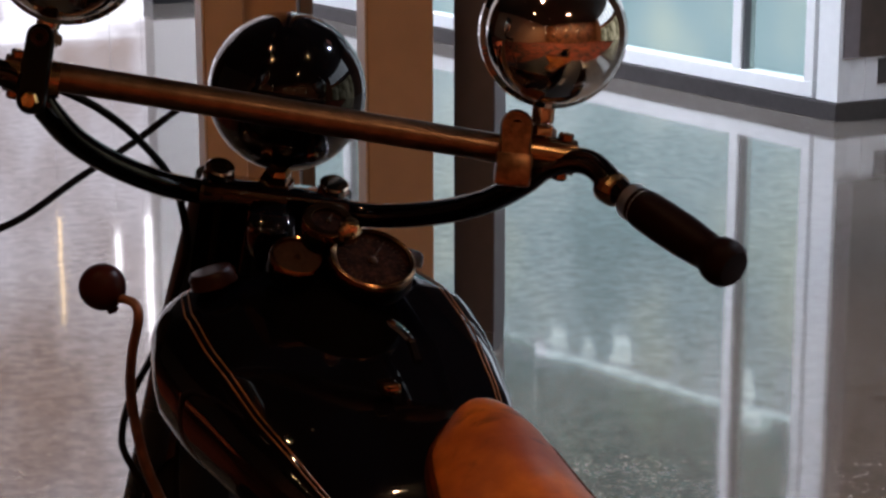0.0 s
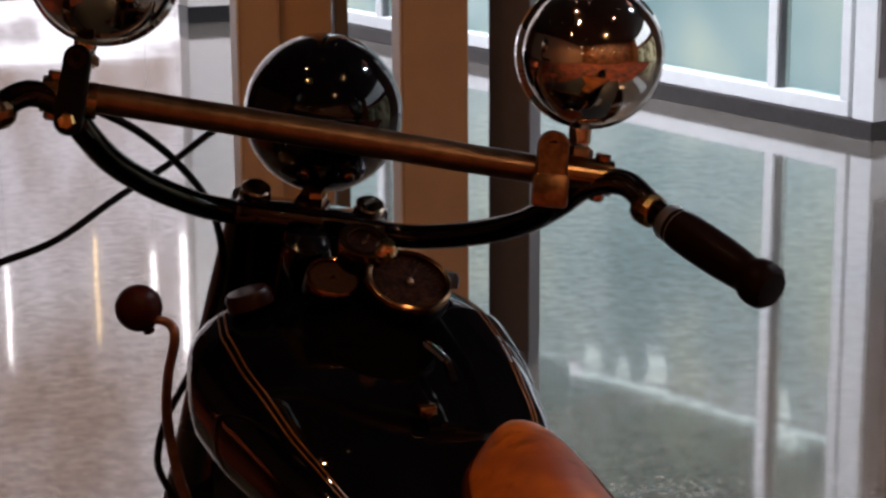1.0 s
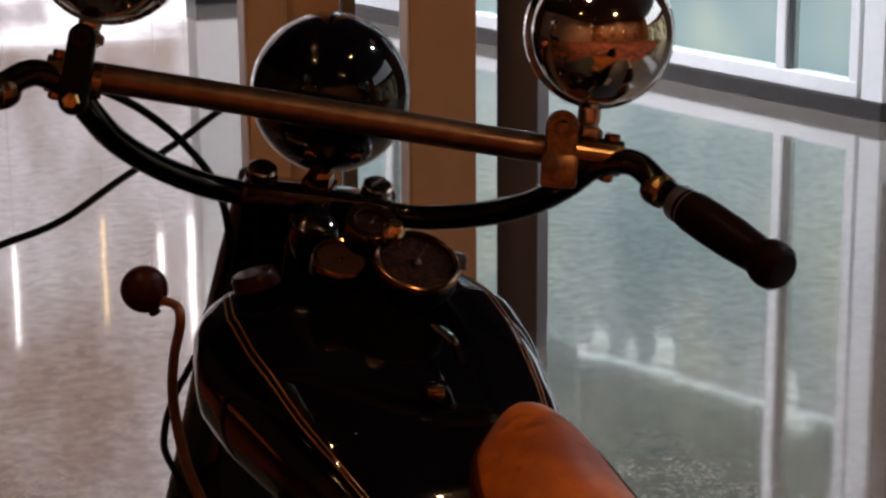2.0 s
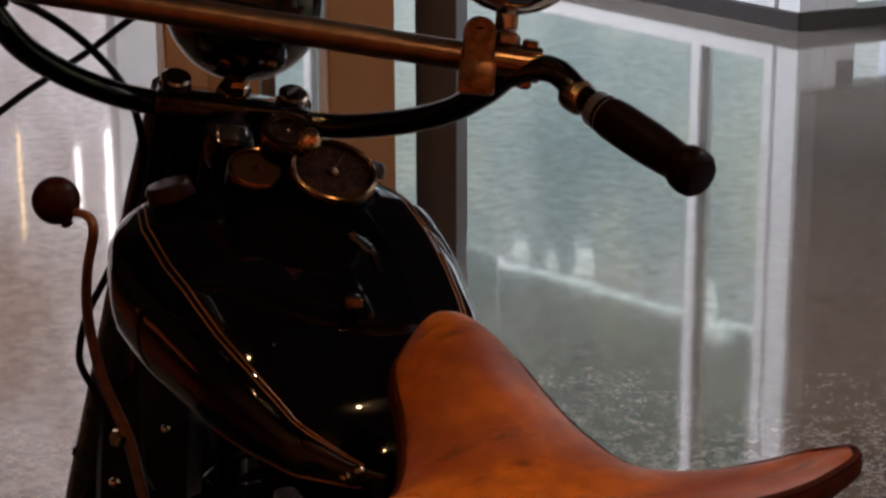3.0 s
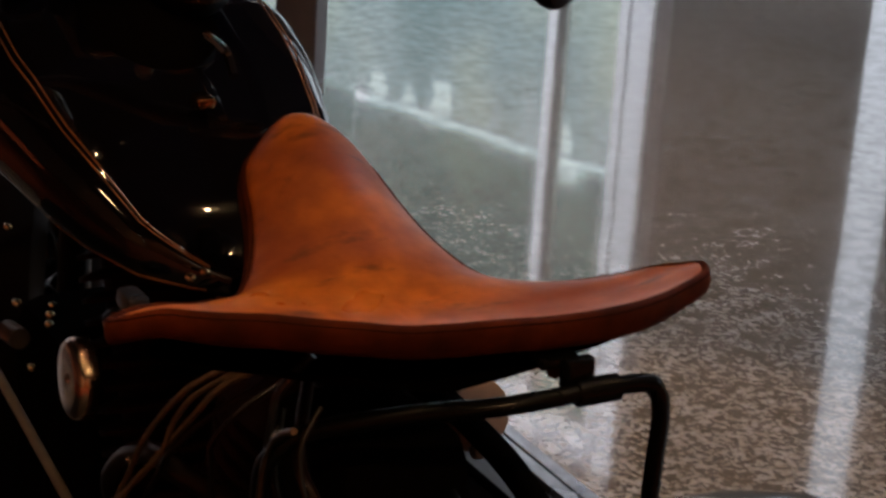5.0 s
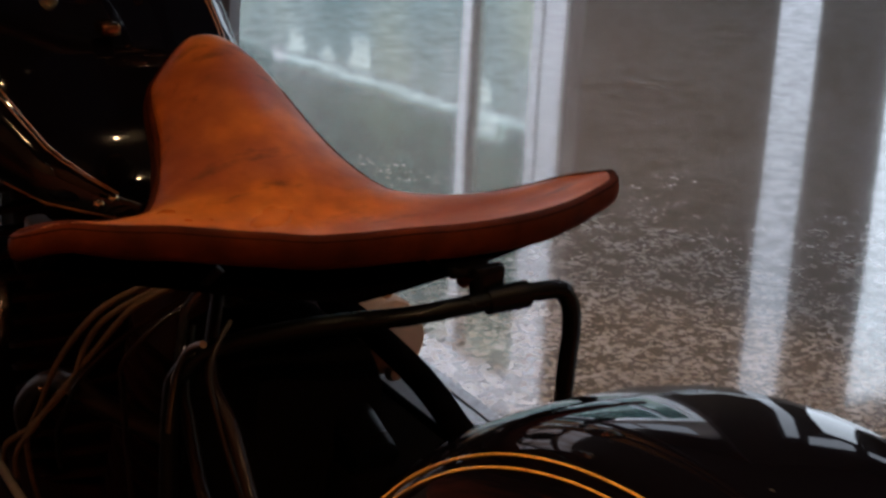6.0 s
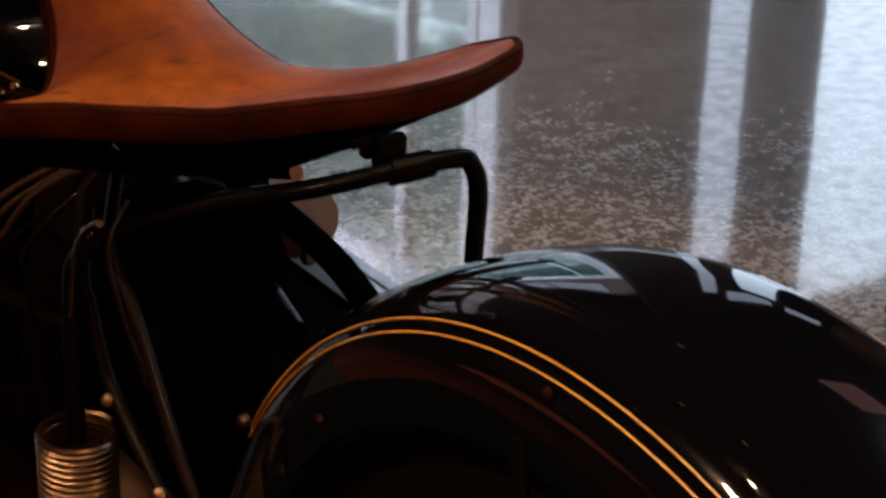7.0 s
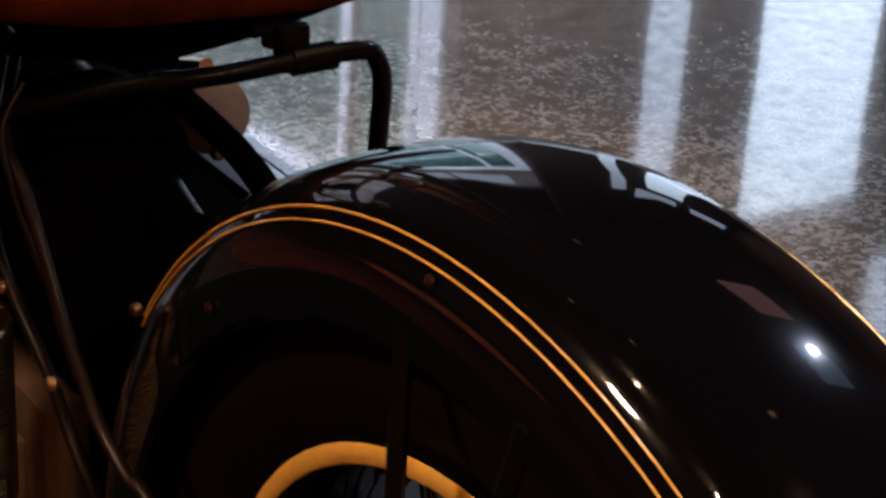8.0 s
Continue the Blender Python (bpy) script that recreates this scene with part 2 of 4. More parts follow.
PANE = pane_material("tinted_pane", (0.88, 0.95, 0.93), 0.06)
PANE_UP = pane_material("darker_tinted_pane", (0.60, 0.69, 0.68), 0.06)
DIAL_GLASS = pane_material("dial_glass", (0.95, 0.93, 0.9), 0.004)
DAY_TEAL = glow("daylight_behind_frosted_glass", (0.55, 0.66, 0.66), 0.96)
_nt = DAY_TEAL.node_tree
_co, _no, _ra = _nt.nodes.new("ShaderNodeTexCoord"), _nt.nodes.new("ShaderNodeTexNoise"), _nt.nodes.new("ShaderNodeValToRGB")
_no.inputs["Scale"].default_value, _no.inputs["Detail"].default_value = 1.1, 2
_ra.color_ramp.elements[0].position, _ra.color_ramp.elements[0].color = 0.34, (0.40, 0.54, 0.55, 1)
_ra.color_ramp.elements[1].position, _ra.color_ramp.elements[1].color = 0.68, (0.86, 0.88, 0.74, 1)
_mid = _ra.color_ramp.elements.new(0.5)
_mid.color = (0.56, 0.67, 0.67, 1)
_nt.links.new(_co.outputs["Object"], _no.inputs["Vector"])
_nt.links.new(_no.outputs["Fac"], _ra.inputs[0])
_nt.links.new(_ra.outputs[0], _nt.nodes["Emission"].inputs["Color"])
DAY_WHITE = glow("daylight_outside", (0.90, 0.99, 0.98), 1.8)
DAY_PINK = glow("daylight_hall", (1.0, 0.88, 0.84), 0.9)
_nt = DAY_PINK.node_tree
_co, _sc, _no, _ra = _nt.nodes.new("ShaderNodeTexCoord"), _nt.nodes.new("ShaderNodeMapping"), _nt.nodes.new("ShaderNodeTexNoise"), _nt.nodes.new("ShaderNodeValToRGB")
_sc.inputs["Scale"].default_value = (1.6, 1.0, 0.7)
_no.inputs["Scale"].default_value, _no.inputs["Detail"].default_value = 1.0, 3
_ra.color_ramp.elements[0].position, _ra.color_ramp.elements[0].color = 0.38, (0.50, 0.37, 0.30, 1)
_ra.color_ramp.elements[1].position, _ra.color_ramp.elements[1].color = 0.62, (1.0, 0.92, 0.89, 1)
_nt.links.new(_co.outputs["Object"], _sc.inputs["Vector"])
_nt.links.new(_sc.outputs[0], _no.inputs["Vector"])
_nt.links.new(_no.outputs["Fac"], _ra.inputs[0])
_nt.links.new(_ra.outputs[0], _nt.nodes["Emission"].inputs["Color"])
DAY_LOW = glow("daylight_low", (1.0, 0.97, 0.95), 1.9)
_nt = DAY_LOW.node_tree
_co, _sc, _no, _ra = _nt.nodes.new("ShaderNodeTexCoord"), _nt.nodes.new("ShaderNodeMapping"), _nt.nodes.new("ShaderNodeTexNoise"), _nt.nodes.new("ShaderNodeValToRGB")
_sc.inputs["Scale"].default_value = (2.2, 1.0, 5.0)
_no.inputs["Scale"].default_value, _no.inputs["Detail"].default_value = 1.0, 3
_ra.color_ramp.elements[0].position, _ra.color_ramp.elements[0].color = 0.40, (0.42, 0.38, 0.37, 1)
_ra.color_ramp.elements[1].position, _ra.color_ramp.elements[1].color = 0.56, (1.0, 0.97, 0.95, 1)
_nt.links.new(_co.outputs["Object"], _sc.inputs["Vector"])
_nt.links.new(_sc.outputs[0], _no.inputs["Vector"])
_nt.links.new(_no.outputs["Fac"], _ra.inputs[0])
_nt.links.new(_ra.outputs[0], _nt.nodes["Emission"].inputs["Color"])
DAY_OLIVE = glow("daylight_garden", (0.62, 0.50, 0.20), 0.75)
_nt = DAY_OLIVE.node_tree
_co, _no, _ra = _nt.nodes.new("ShaderNodeTexCoord"), _nt.nodes.new("ShaderNodeTexNoise"), _nt.nodes.new("ShaderNodeValToRGB")
_no.inputs["Scale"].default_value, _no.inputs["Detail"].default_value = 0.9, 4
_ra.color_ramp.elements[0].position, _ra.color_ramp.elements[0].color = 0.38, (0.13, 0.11, 0.04, 1)
_ra.color_ramp.elements[1].position, _ra.color_ramp.elements[1].color = 0.66, (0.95, 0.88, 0.55, 1)
_nt.links.new(_co.outputs["Object"], _no.inputs["Vector"])
_nt.links.new(_no.outputs["Fac"], _ra.inputs[0])
_nt.links.new(_ra.outputs[0], _nt.nodes["Emission"].inputs["Color"])
TUBE = glow("tube_glow", (1.0, 0.93, 0.85), 5.0)
TUBE_GOLD = glow("tube_glow_gold", (1.0, 0.72, 0.38), 3.0)
# paper and ledge give off light themselves, standing in for daylight through them
PAPER_GLOW = glow("glowing_white_paper", (0.98, 1.0, 0.95), 1.6)
LEDGE_GLOW = glow("glowing_white_ledge", (0.95, 1.0, 0.99), 2.3)
PAPER_GLOW_DIM = glow("glowing_pale_paper", (0.85, 0.92, 0.92), 0.82)
DAY_STRIP = glow("daylight_strip", (0.89, 0.96, 0.97), 0.95)
PANEL = glow("ceiling_panel", (1.0, 0.46, 0.34), 0.6)
PANEL_COOL = glow("ceiling_panel_cool", (0.50, 0.74, 0.86), 0.5)
BULB = glow("warm_bulb", (1.0, 0.66, 0.36), 4.0)
BULB_DIM = glow("dim_warm_bulb", (1.0, 0.62, 0.30), 1.4)

# ---------------------------------------------------------------- mesh helpers


def part(name, bm, material, parent=None, label="", smooth=True, kind=""):
    me = bpy.data.meshes.new(name)
    bmesh.ops.recalc_face_normals(bm, faces=bm.faces)
    bm.to_mesh(me)
    bm.free()
    for p in me.polygons:
        p.use_smooth = smooth
    me.materials.append(material)
    if smooth:
        me.set_sharp_from_angle(angle=radians(38))
    ob = new(name, me)
    if parent:
        ob.parent = parent
    return tagged(ob, label, kind=kind)


def box_into(bm, lo, hi, bevel=0.0, m=None):
    r = bmesh.ops.create_cube(bm, size=1)
    vs = r["verts"]
    c = [(a + b) / 2 for a, b in zip(lo, hi)]
    s = [abs(b - a) for a, b in zip(lo, hi)]
    for v in vs:
        v.co = Vector((v.co.x * s[0] + c[0], v.co.y * s[1] + c[1], v.co.z * s[2] + c[2]))
    if bevel:
        es = list({e for v in vs for e in v.link_edges})
        vs = list({v for f in bmesh.ops.bevel(bm, geom=es, offset=bevel, segments=2, affect="EDGES", profile=0.5)["faces"] for v in f.verts} | {v for v in vs if v.is_valid})
    if m is not None:
        for v in vs:
            if v.is_valid:
                v.co = m @ v.co
    return bm


def box(lo, hi, bevel=0.0, m=None):
    return box_into(bmesh.new(), lo, hi, bevel, m)


def smooth_path(pts, per=6):
    """A smooth line through the points."""
    p = [Vector(q) for q in pts]
    if len(p) < 3:
        return p
    out = []
    for i in range(len(p) - 1):
        a, b, c, d = p[max(i - 1, 0)], p[i], p[i + 1], p[min(i + 2, len(p) - 1)]
        for k in range(per):
            t = k / per
            out.append(0.5 * (2 * b + (c - a) * t + (2 * a - 5 * b + 4 * c - d) * t * t + (3 * b - a - 3 * c + d) * t ** 3))
    out.append(p[-1])
    return out


def tube_into(bm, pts, radius, seg=12, per=6, cap=True):
    """A round tube along the points; radius: one, or one for each point."""
    line = smooth_path(pts, per)
    if isinstance(radius, (int, float)):
        rad = [radius] * len(line)
    else:
        src = np.linspace(0, 1, len(radius))
        rad = list(np.interp(np.linspace(0, 1, len(line)), src, radius))
    t0 = (line[1] - line[0]).normalized()
    side = t0.orthogonal().normalized()
    rings = []
    for i, c in enumerate(line):
        t = (line[min(i + 1, len(line) - 1)] - line[max(i - 1, 0)]).normalized()
        side = (side - t * side.dot(t)).normalized()
        up = t.cross(side)
        rings.append([bm.verts.new(c + (side * math.cos(a) + up * math.sin(a)) * rad[i]) for a in (2 * math.pi * k / seg for k in range(seg))])
    for a, b in zip(rings, rings[1:]):
        for k in range(seg):
            bm.faces.new((a[k], a[(k + 1) % seg], b[(k + 1) % seg], b[k]))
    if cap:
        bm.faces.new(rings[0][::-1])
        bm.faces.new(rings[-1])
    return bm


def tube(pts, radius, seg=12, per=6):
    return tube_into(bmesh.new(), pts, radius, seg, per)


def lathe_into(bm, profile, centre, axis, seg=32, scale=(1, 1)):
    """Turned shape: profile of (radius, height) along the axis from the centre."""
    a = Vector(axis).normalized()
    u = a.orthogonal().normalized()
    w = a.cross(u)
    c = Vector(centre)
    rings = []
    for r, h in profile:
        if r < 1e-5:
            rings.append([bm.verts.new(c + a * h)])
        else:
            rings.append([bm.verts.new(c + a * h + (u * math.cos(t) * scale[0] + w * math.sin(t) * scale[1]) * r) for t in (2 * math.pi * k / seg for k in range(seg))])
    for p, q in zip(rings, rings[1:]):
        for k in range(seg):
            j = (k + 1) % seg
            if len(p) == 1 and len(q) > 1:
                bm.faces.new((p[0], q[j], q[k]))
            elif len(q) == 1 and len(p) > 1:
                bm.faces.new((p[k], p[j], q[0]))
            elif len(p) > 1:
                bm.faces.new((p[k], p[j], q[j], q[k]))
    return bm


def lathe(profile, centre, axis, seg=32):
    return lathe_into(bmesh.new(), profile, centre, axis, seg)


def grid_mesh(rows, close_u=False, close_v=False):
    """Quads over rows of points."""
    bm = bmesh.new()
    vs = [[bm.verts.new(p) for p in row] for row in rows]
    n, k = len(vs), len(vs[0])
    for i in range(n if close_u else n - 1):
        for j in range(k if close_v else k - 1):
            bm.faces.new((vs[i][j], vs[(i + 1) % n][j], vs[(i + 1) % n][(j + 1) % k], vs[i][(j + 1) % k]))
    return bm


def plate_into(bm, a, b, ra, rb, n, thick, seg=14):
    """A flat link with round ends of radius ra and rb about a and b, facing n, with softened edges."""
    a, b, n = Vector(a), Vector(b), Vector(n).normalized()
    run = (b - a).normalized()
    run = (run - n * run.dot(n)).normalized()
    side = n.cross(run)
    loops = []
    for h, k in ((-thick / 2, 0.88), (-thick * 0.32, 1.0), (thick * 0.32, 1.0), (thick / 2, 0.88)):
        ring = []
        for c, r, t0 in ((a, ra, math.pi / 2), (b, rb, -math.pi / 2)):
            for i in range(seg + 1):
                t = t0 + math.pi * i / seg
                ring.append(bm.verts.new(c + n * h + (run * math.cos(t) + side * math.sin(t)) * r * k))
        loops.append(ring)
    m = len(loops[0])
    for p, q in zip(loops, loops[1:]):
        for i in range(m):
            bm.faces.new((p[i], p[(i + 1) % m], q[(i + 1) % m], q[i]))
    bm.faces.new(loops[0][::-1])
    bm.faces.new(loops[-1])
    return bm


def bolt_head(name, centre, axis, r, material, parent, label=""):
    return part(name, lathe([(r, 0), (r, r * 0.7), (r * 0.8, r * 0.95), (0, r * 1.0)], centre, axis, 6), material, parent, label, smooth=False)


# ---------------------------------------------------------------- the hall


def structure(name, bm, material, label, smooth=False):
    return tagged(part(name, bm, material, None, label, smooth), category=name.split("_")[0], kind="structure")


structure("floor", box((-9, -9, ZF - 0.2), (12, 16, ZF)), FLOOR, "polished grey speckled terrazzo hall floor")
structure("light_panel_1", box((4.75, 2.3, ZC - 0.02), (5.6, 3.2, ZC - 0.004)), PANEL, "dim pinkish light panel in the ceiling")
structure("light_panel_2", box((4.6, 0.8, ZC - 0.02), (5.4, 1.5, ZC - 0.004)), PANEL_COOL, "dim bluish light panel in the ceiling")
structure("ceiling", box((-9, -9, ZC), (12, 16, ZC + 0.2)), CEIL, "plain dim hall ceiling")
structure("wall_west", box((-9.2, -9, ZF), (-9, 16, ZC)), DARKWALL, "dim plain hall wall")
structure("wall_south", box((-9, -9.2, ZF), (12, -9, ZC)), WOODWALL, "red-brown wooden hall wall")
structure("wall_far_east", box((8.6, -9, ZF), (8.8, -6.0, ZC)), DARKWALL, "dim plain hall wall")
structure("wall_far_east_end", box((8.6, 1.8, ZF), (8.8, 6.27, ZC)), DARKWALL, "dim plain hall wall")
structure("wall_east_band", box((8.6, -5.998, ZF + 2.9), (8.8, 1.798, ZF + 3.5)), DARKWALL, "dim band between two rows of windows")
structure("backdrop_garden", box((9.3, -6.6, ZF), (9.32, 2.4, ZF + 3.4)), DAY_OLIVE, "yellow-green daylight outside the east windows")
structure("backdrop_sky", box((9.3, -6.6, ZF + 3.42), (9.32, 2.4, ZC)), DAY_WHITE, "white daylight outside the high east windows")
for y in (-4.7, -3.4, -2.1, -0.8, 0.5):
    structure("window_post", box((8.62, y - 0.05, ZF), (8.78, y + 0.05, ZF + 2.899)), BASEB, "dark window post")
    structure("window_post", box((8.62, y - 0.05, ZF + 3.502), (8.78, y + 0.05, ZC)), BASEB, "dark window post")

# storefront along the east side, leaning a little to the west as it goes north
WS = -0.1823
WA = Vector((4.328, 6.268, ZF))
WANG = math.atan(WS)   # turn of the wall about z
WM = Matrix.Translation(WA) @ Matrix.Rotation(-WANG, 4, "Z")   # local y runs along the wall, +x is outside


def wall_glazing():
    """Glazed storefront: white frames with tinted panes over a black base."""
    g = new("window_1")
    g.matrix_world = WM
    tagged(g, "white-framed storefront window with frosted teal panes", "window", kind="structure")
    L = 5.4
    part("window_sill", box((-0.012, 0.0, 0.0), (0.1, L, 0.075), 0.003), BASESTONE, g, "dark grey base strip", False)
    for z0, z1, n in ((0.078, 0.145, "bottom_rail"), (2.6, 2.8, "top_rail")):
        part(n, box((0.0, 0.152, z0), (0.089, L, z1), 0.003), WHITEP, g, "", False)
    part("joint", box((0.03, 0.124, 0.078), (0.09, 0.15, 2.598)), BASEB, g, "dark joint", False)
    part("corner_post", box((-0.005, 0.0, 0.078), (0.09, 0.122, 2.8), 0.003), WHITEP, g, "", False)
    for a, b in ((0.152, 0.205), (0.6, 0.655), (2.6, 2.665), (3.85, 3.905), (5.3, L)):
        part("mullion", box((0.001, a, 0.146), (0.088, b, 2.6), 0.003), WHITEP, g, "", False)
        # dark strip painted in for the shaded side of the mullion
        if a > 0.5:
            part("jamb_shade", box((0.012, a - 0.014, 0.147), (0.048, a - 0.0015, 2.59)), SHADE_STRIP, g, "dark grey strip in place of shade", False)
    for a, b in ((0.208, 0.597), (0.658, 2.595), (2.67, 3.845), (3.91, 5.295)):
        part("pane", box((0.05, a, 0.146), (0.056, b, 2.598)), PANE, g, "", False)
    structure("wall_above_window", box((0.0, 0, 2.802), (0.09, L, ZC - ZF), 0, WM), BROWNP, "dark brown wall above the window")
    for u0, u1 in ((0.5, 1.9), (2.1, 3.8)):
        structure("backdrop_clerestory", box((-0.012, u0, 3.25), (-0.006, u1, 3.9), 0, WM), DAY_STRIP, "daylight in a high window")
    structure("backdrop_teal", box((0.5, 0.03, 0.0), (0.52, L + 0.6, ZC - ZF), 0, WM), DAY_TEAL, "pale teal daylight behind frosted glass")
    return g


wall_glazing()
# short white return and brown panel beside the storefront, then post and bright doorway
structure("wall_east_return", box((4.34, 6.28, ZF + 0.078), (4.62, 6.4, ZF + 0.26)), WHITEP, "low white wall panel")
structure("baseboard_east", box((4.335, 6.268, ZF), (5.55, 6.4, ZF + 0.075)), BASESTONE, "black baseboard")
structure("trim_panel_edge", box((4.346, 6.262, ZF + 0.263), (4.42, 6.2695, ZC)), MAUVE, "grey-mauve edge strip of the brown panel")
structure("trim_low_panel", box((4.464, 6.274, ZF + 0.08), (4.476, 6.2795, ZF + 0.258)), WHITEP, "white strip on the low panel")
structure("trim_low_inset", box((4.53, 6.275, ZF + 0.145), (4.615, 6.2795, ZF + 0.25)), BASESTONE, "dark grey inset of the low panel")
structure("wall_brown_panel", box((4.345, 6.27, ZF + 0.262), (5.518, 6.42, ZC)), BROWNP, "dark brown wall panel")
structure("backdrop_strip_window", box((5.52, 6.29, ZF), (5.78, 6.31, ZF + 3.7)), DAY_STRIP, "bright daylight in a narrow window")
structure("wall_over_strip", box((5.519, 6.275, ZF + 3.702), (5.781, 6.42, ZC)), BROWNP, "dark brown wall above the narrow window")
structure("wall_between", box((5.782, 6.28, ZF), (6.26, 6.42, ZC)), BROWNP, "dark brown wall panel")
for cx0, cx1 in ((5.95, 6.9), (7.3, 8.3)):
    structure("backdrop_clerestory", box((cx0, 6.262, ZF + 3.5), (cx1, 6.268, ZF + 4.1)), DAY_STRIP, "daylight in a high window")
structure("backdrop_doorway", box((6.262, 6.30, ZF), (7.1, 6.32, ZF + 3.05)), DAY_WHITE, "bright daylight behind a glass doorway")
structure("wall_over_doorway", box((6.262, 6.28, ZF + 3.052), (7.22, 6.42, ZC)), BROWNP, "dark brown wall above the doorway")
structure("wall_door_side", box((7.102, 6.29, ZF), (7.22, 6.42, ZF + 3.05)), BROWNP, "dark brown wall panel")
structure("wall_beyond", box((7.222, 6.28, ZF), (9.3, 6.42, ZC)), BROWNP, "dark brown wall panel")

# far north end: pale wall with black base, and a bright opening
structure("wall_north", box((2.905, 11.4, ZF + 0.101), (4.2, 11.6, ZC)), WALLP, "pale painted wall at the far end of the hall")
structure("baseboard_north", box((2.90, 11.39, ZF), (4.2, 11.6, ZF + 0.1)), BASEB, "black baseboard")
structure("wall_north_west", box((-9, 13.5, ZF), (-2.202, 13.7, ZC)), WOODWALL, "dim plain hall wall")
structure("backdrop_north", box((-2.2, 13.6, ZF), (3.9, 13.62, ZC)), DAY_PINK, "bright daylight outside the far glazing")


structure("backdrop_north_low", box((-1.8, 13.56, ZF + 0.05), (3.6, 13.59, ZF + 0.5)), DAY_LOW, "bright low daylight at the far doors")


def tube_light(x, y, z0, z1, r, glow_material):
    """A slim upright lamp on a foot at the far end."""
    t = new("tube_light")
    t.location = (x, y, ZF)
    tagged(t, "slim upright lamp standing at the far glazing", "lamp", "upright lamps")
    part("tube", lathe([(0, z0), (r, z0), (r, z1), (0, z1)], (0, 0, 0), (0, 0, 1), 12), glow_material, t)
    part("pole", lathe([(0, 0), (0.12, 0), (0.12, 0.015), (0.002, 0.02), (0.002, z0 - 0.002), (0, z0 - 0.002)], (0, 0, 0), (0, 0, 1), 16), WHITEP, t)


for x, z0, z1, r in ((2.74, 1.75, 2.5, 0.012), (3.16, 1.9, 2.4, 0.018), (3.39, 1.8, 2.7, 0.022), (2.1, 1.9, 2.6, 0.014), (1.5, 2.0, 2.5, 0.016)):
    tube_light(x, 13.4, z0, z1, r, TUBE_GOLD if x == 2.74 else TUBE)


# a glowing white ledge runs at a slant behind the glass, with an added dimming screen above it and glowing paper shades
# hanging below
LEDGE = WM @ Matrix.Translation((0.10, 1.92, 0)) @ Matrix.Rotation(math.atan2(-0.9873, 0.159), 4, "Z")   # local x runs along the ledge
ledge = new("ledge")
ledge.matrix_world = LEDGE
tagged(ledge, "glowing white ledge with an added tinted screen behind the storefront glass", "ledge", kind="structure")
part("board", box((-0.2, -0.03, 1.484), (1.72, 0.0, 1.522), 0.003), LEDGE_GLOW, ledge, "white board that glows in place of daylight", False)
# dark strip drawn as the shadow line below the board
part("shadow_gap", box((-0.2, -0.026, 1.462), (1.72, -0.004, 1.482)), SHADE_STRIP, ledge, "dark grey strip in place of shade", False)
part("board", box((0.092, 2.20, 1.484), (0.12, 3.82, 1.522), 0.003, LEDGE.inverted() @ WM), WHITEP, ledge, "white painted board", False)
part("screen", box((0.102, 2.20, 1.524), (0.108, 3.82, 2.59), 0, LEDGE.inverted() @ WM), PANE_UP, ledge, "added tinted screen dimming the daylight", False)
part("screen", box((-0.2, -0.018, 1.524), (1.72, -0.012, 2.59)), PANE_UP, ledge, "added tinted screen dimming the daylight", False)


def hanging_shade(a0, a1, z_top, z_low, waist, soft):
    """A white folded paper shade behind the glass that glows itself in place of daylight, between a0 and a1 along the
    ledge, narrowing to a waist and a loose tail.
    """
    p = new("hanging_shade")
    p.matrix_world = LEDGE @ Matrix.Translation(((a0 + a1) / 2, -0.016, 0))
    tagged(p, "white paper shade, glowing as if backlit, behind frosted glass", "shade", "shades behind the glass")
    w, h = (a1 - a0) / 2, z_top - z_low
    rows = []
    for k in range(13):
        q = k / 12
        half = w * (waist + (1 - waist) * abs(math.cos(q * math.pi * 0.62)) ** 1.3) * (1.0 if q < 0.7 else 1.25)
        mid = w * 0.35 * math.sin(q * 3.0)
        rows.append([(mid + half * x, 0.007 * y, z_top - h * q) for x, y in ((-1, 0), (-0.4, -1), (0.3, -0.4), (1, 0), (0.4, 1), (-0.3, 0.4))])
    bm = grid_mesh(rows, close_v=True)
    bm.verts.ensure_lookup_table()
    bm.faces.new([bm.verts[k] for k in range(6)])
    bm.faces.new([bm.verts[len(bm.verts) - 6 + k] for k in range(6)])
    part("paper", bm, PAPER_GLOW_DIM if soft else PAPER_GLOW, p)
    part("clip", box((-0.006, -0.004, z_top - 0.012), (0.006, 0.012, z_top + 0.002), 0.001), WHITEP, p, "", False)


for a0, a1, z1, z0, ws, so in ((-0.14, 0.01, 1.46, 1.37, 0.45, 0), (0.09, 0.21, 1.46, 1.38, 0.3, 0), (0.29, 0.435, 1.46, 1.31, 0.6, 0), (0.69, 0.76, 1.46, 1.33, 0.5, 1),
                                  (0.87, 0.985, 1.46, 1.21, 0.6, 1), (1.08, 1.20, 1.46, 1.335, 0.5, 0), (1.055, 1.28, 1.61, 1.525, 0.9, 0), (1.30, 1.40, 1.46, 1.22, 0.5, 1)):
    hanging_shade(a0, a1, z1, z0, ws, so)


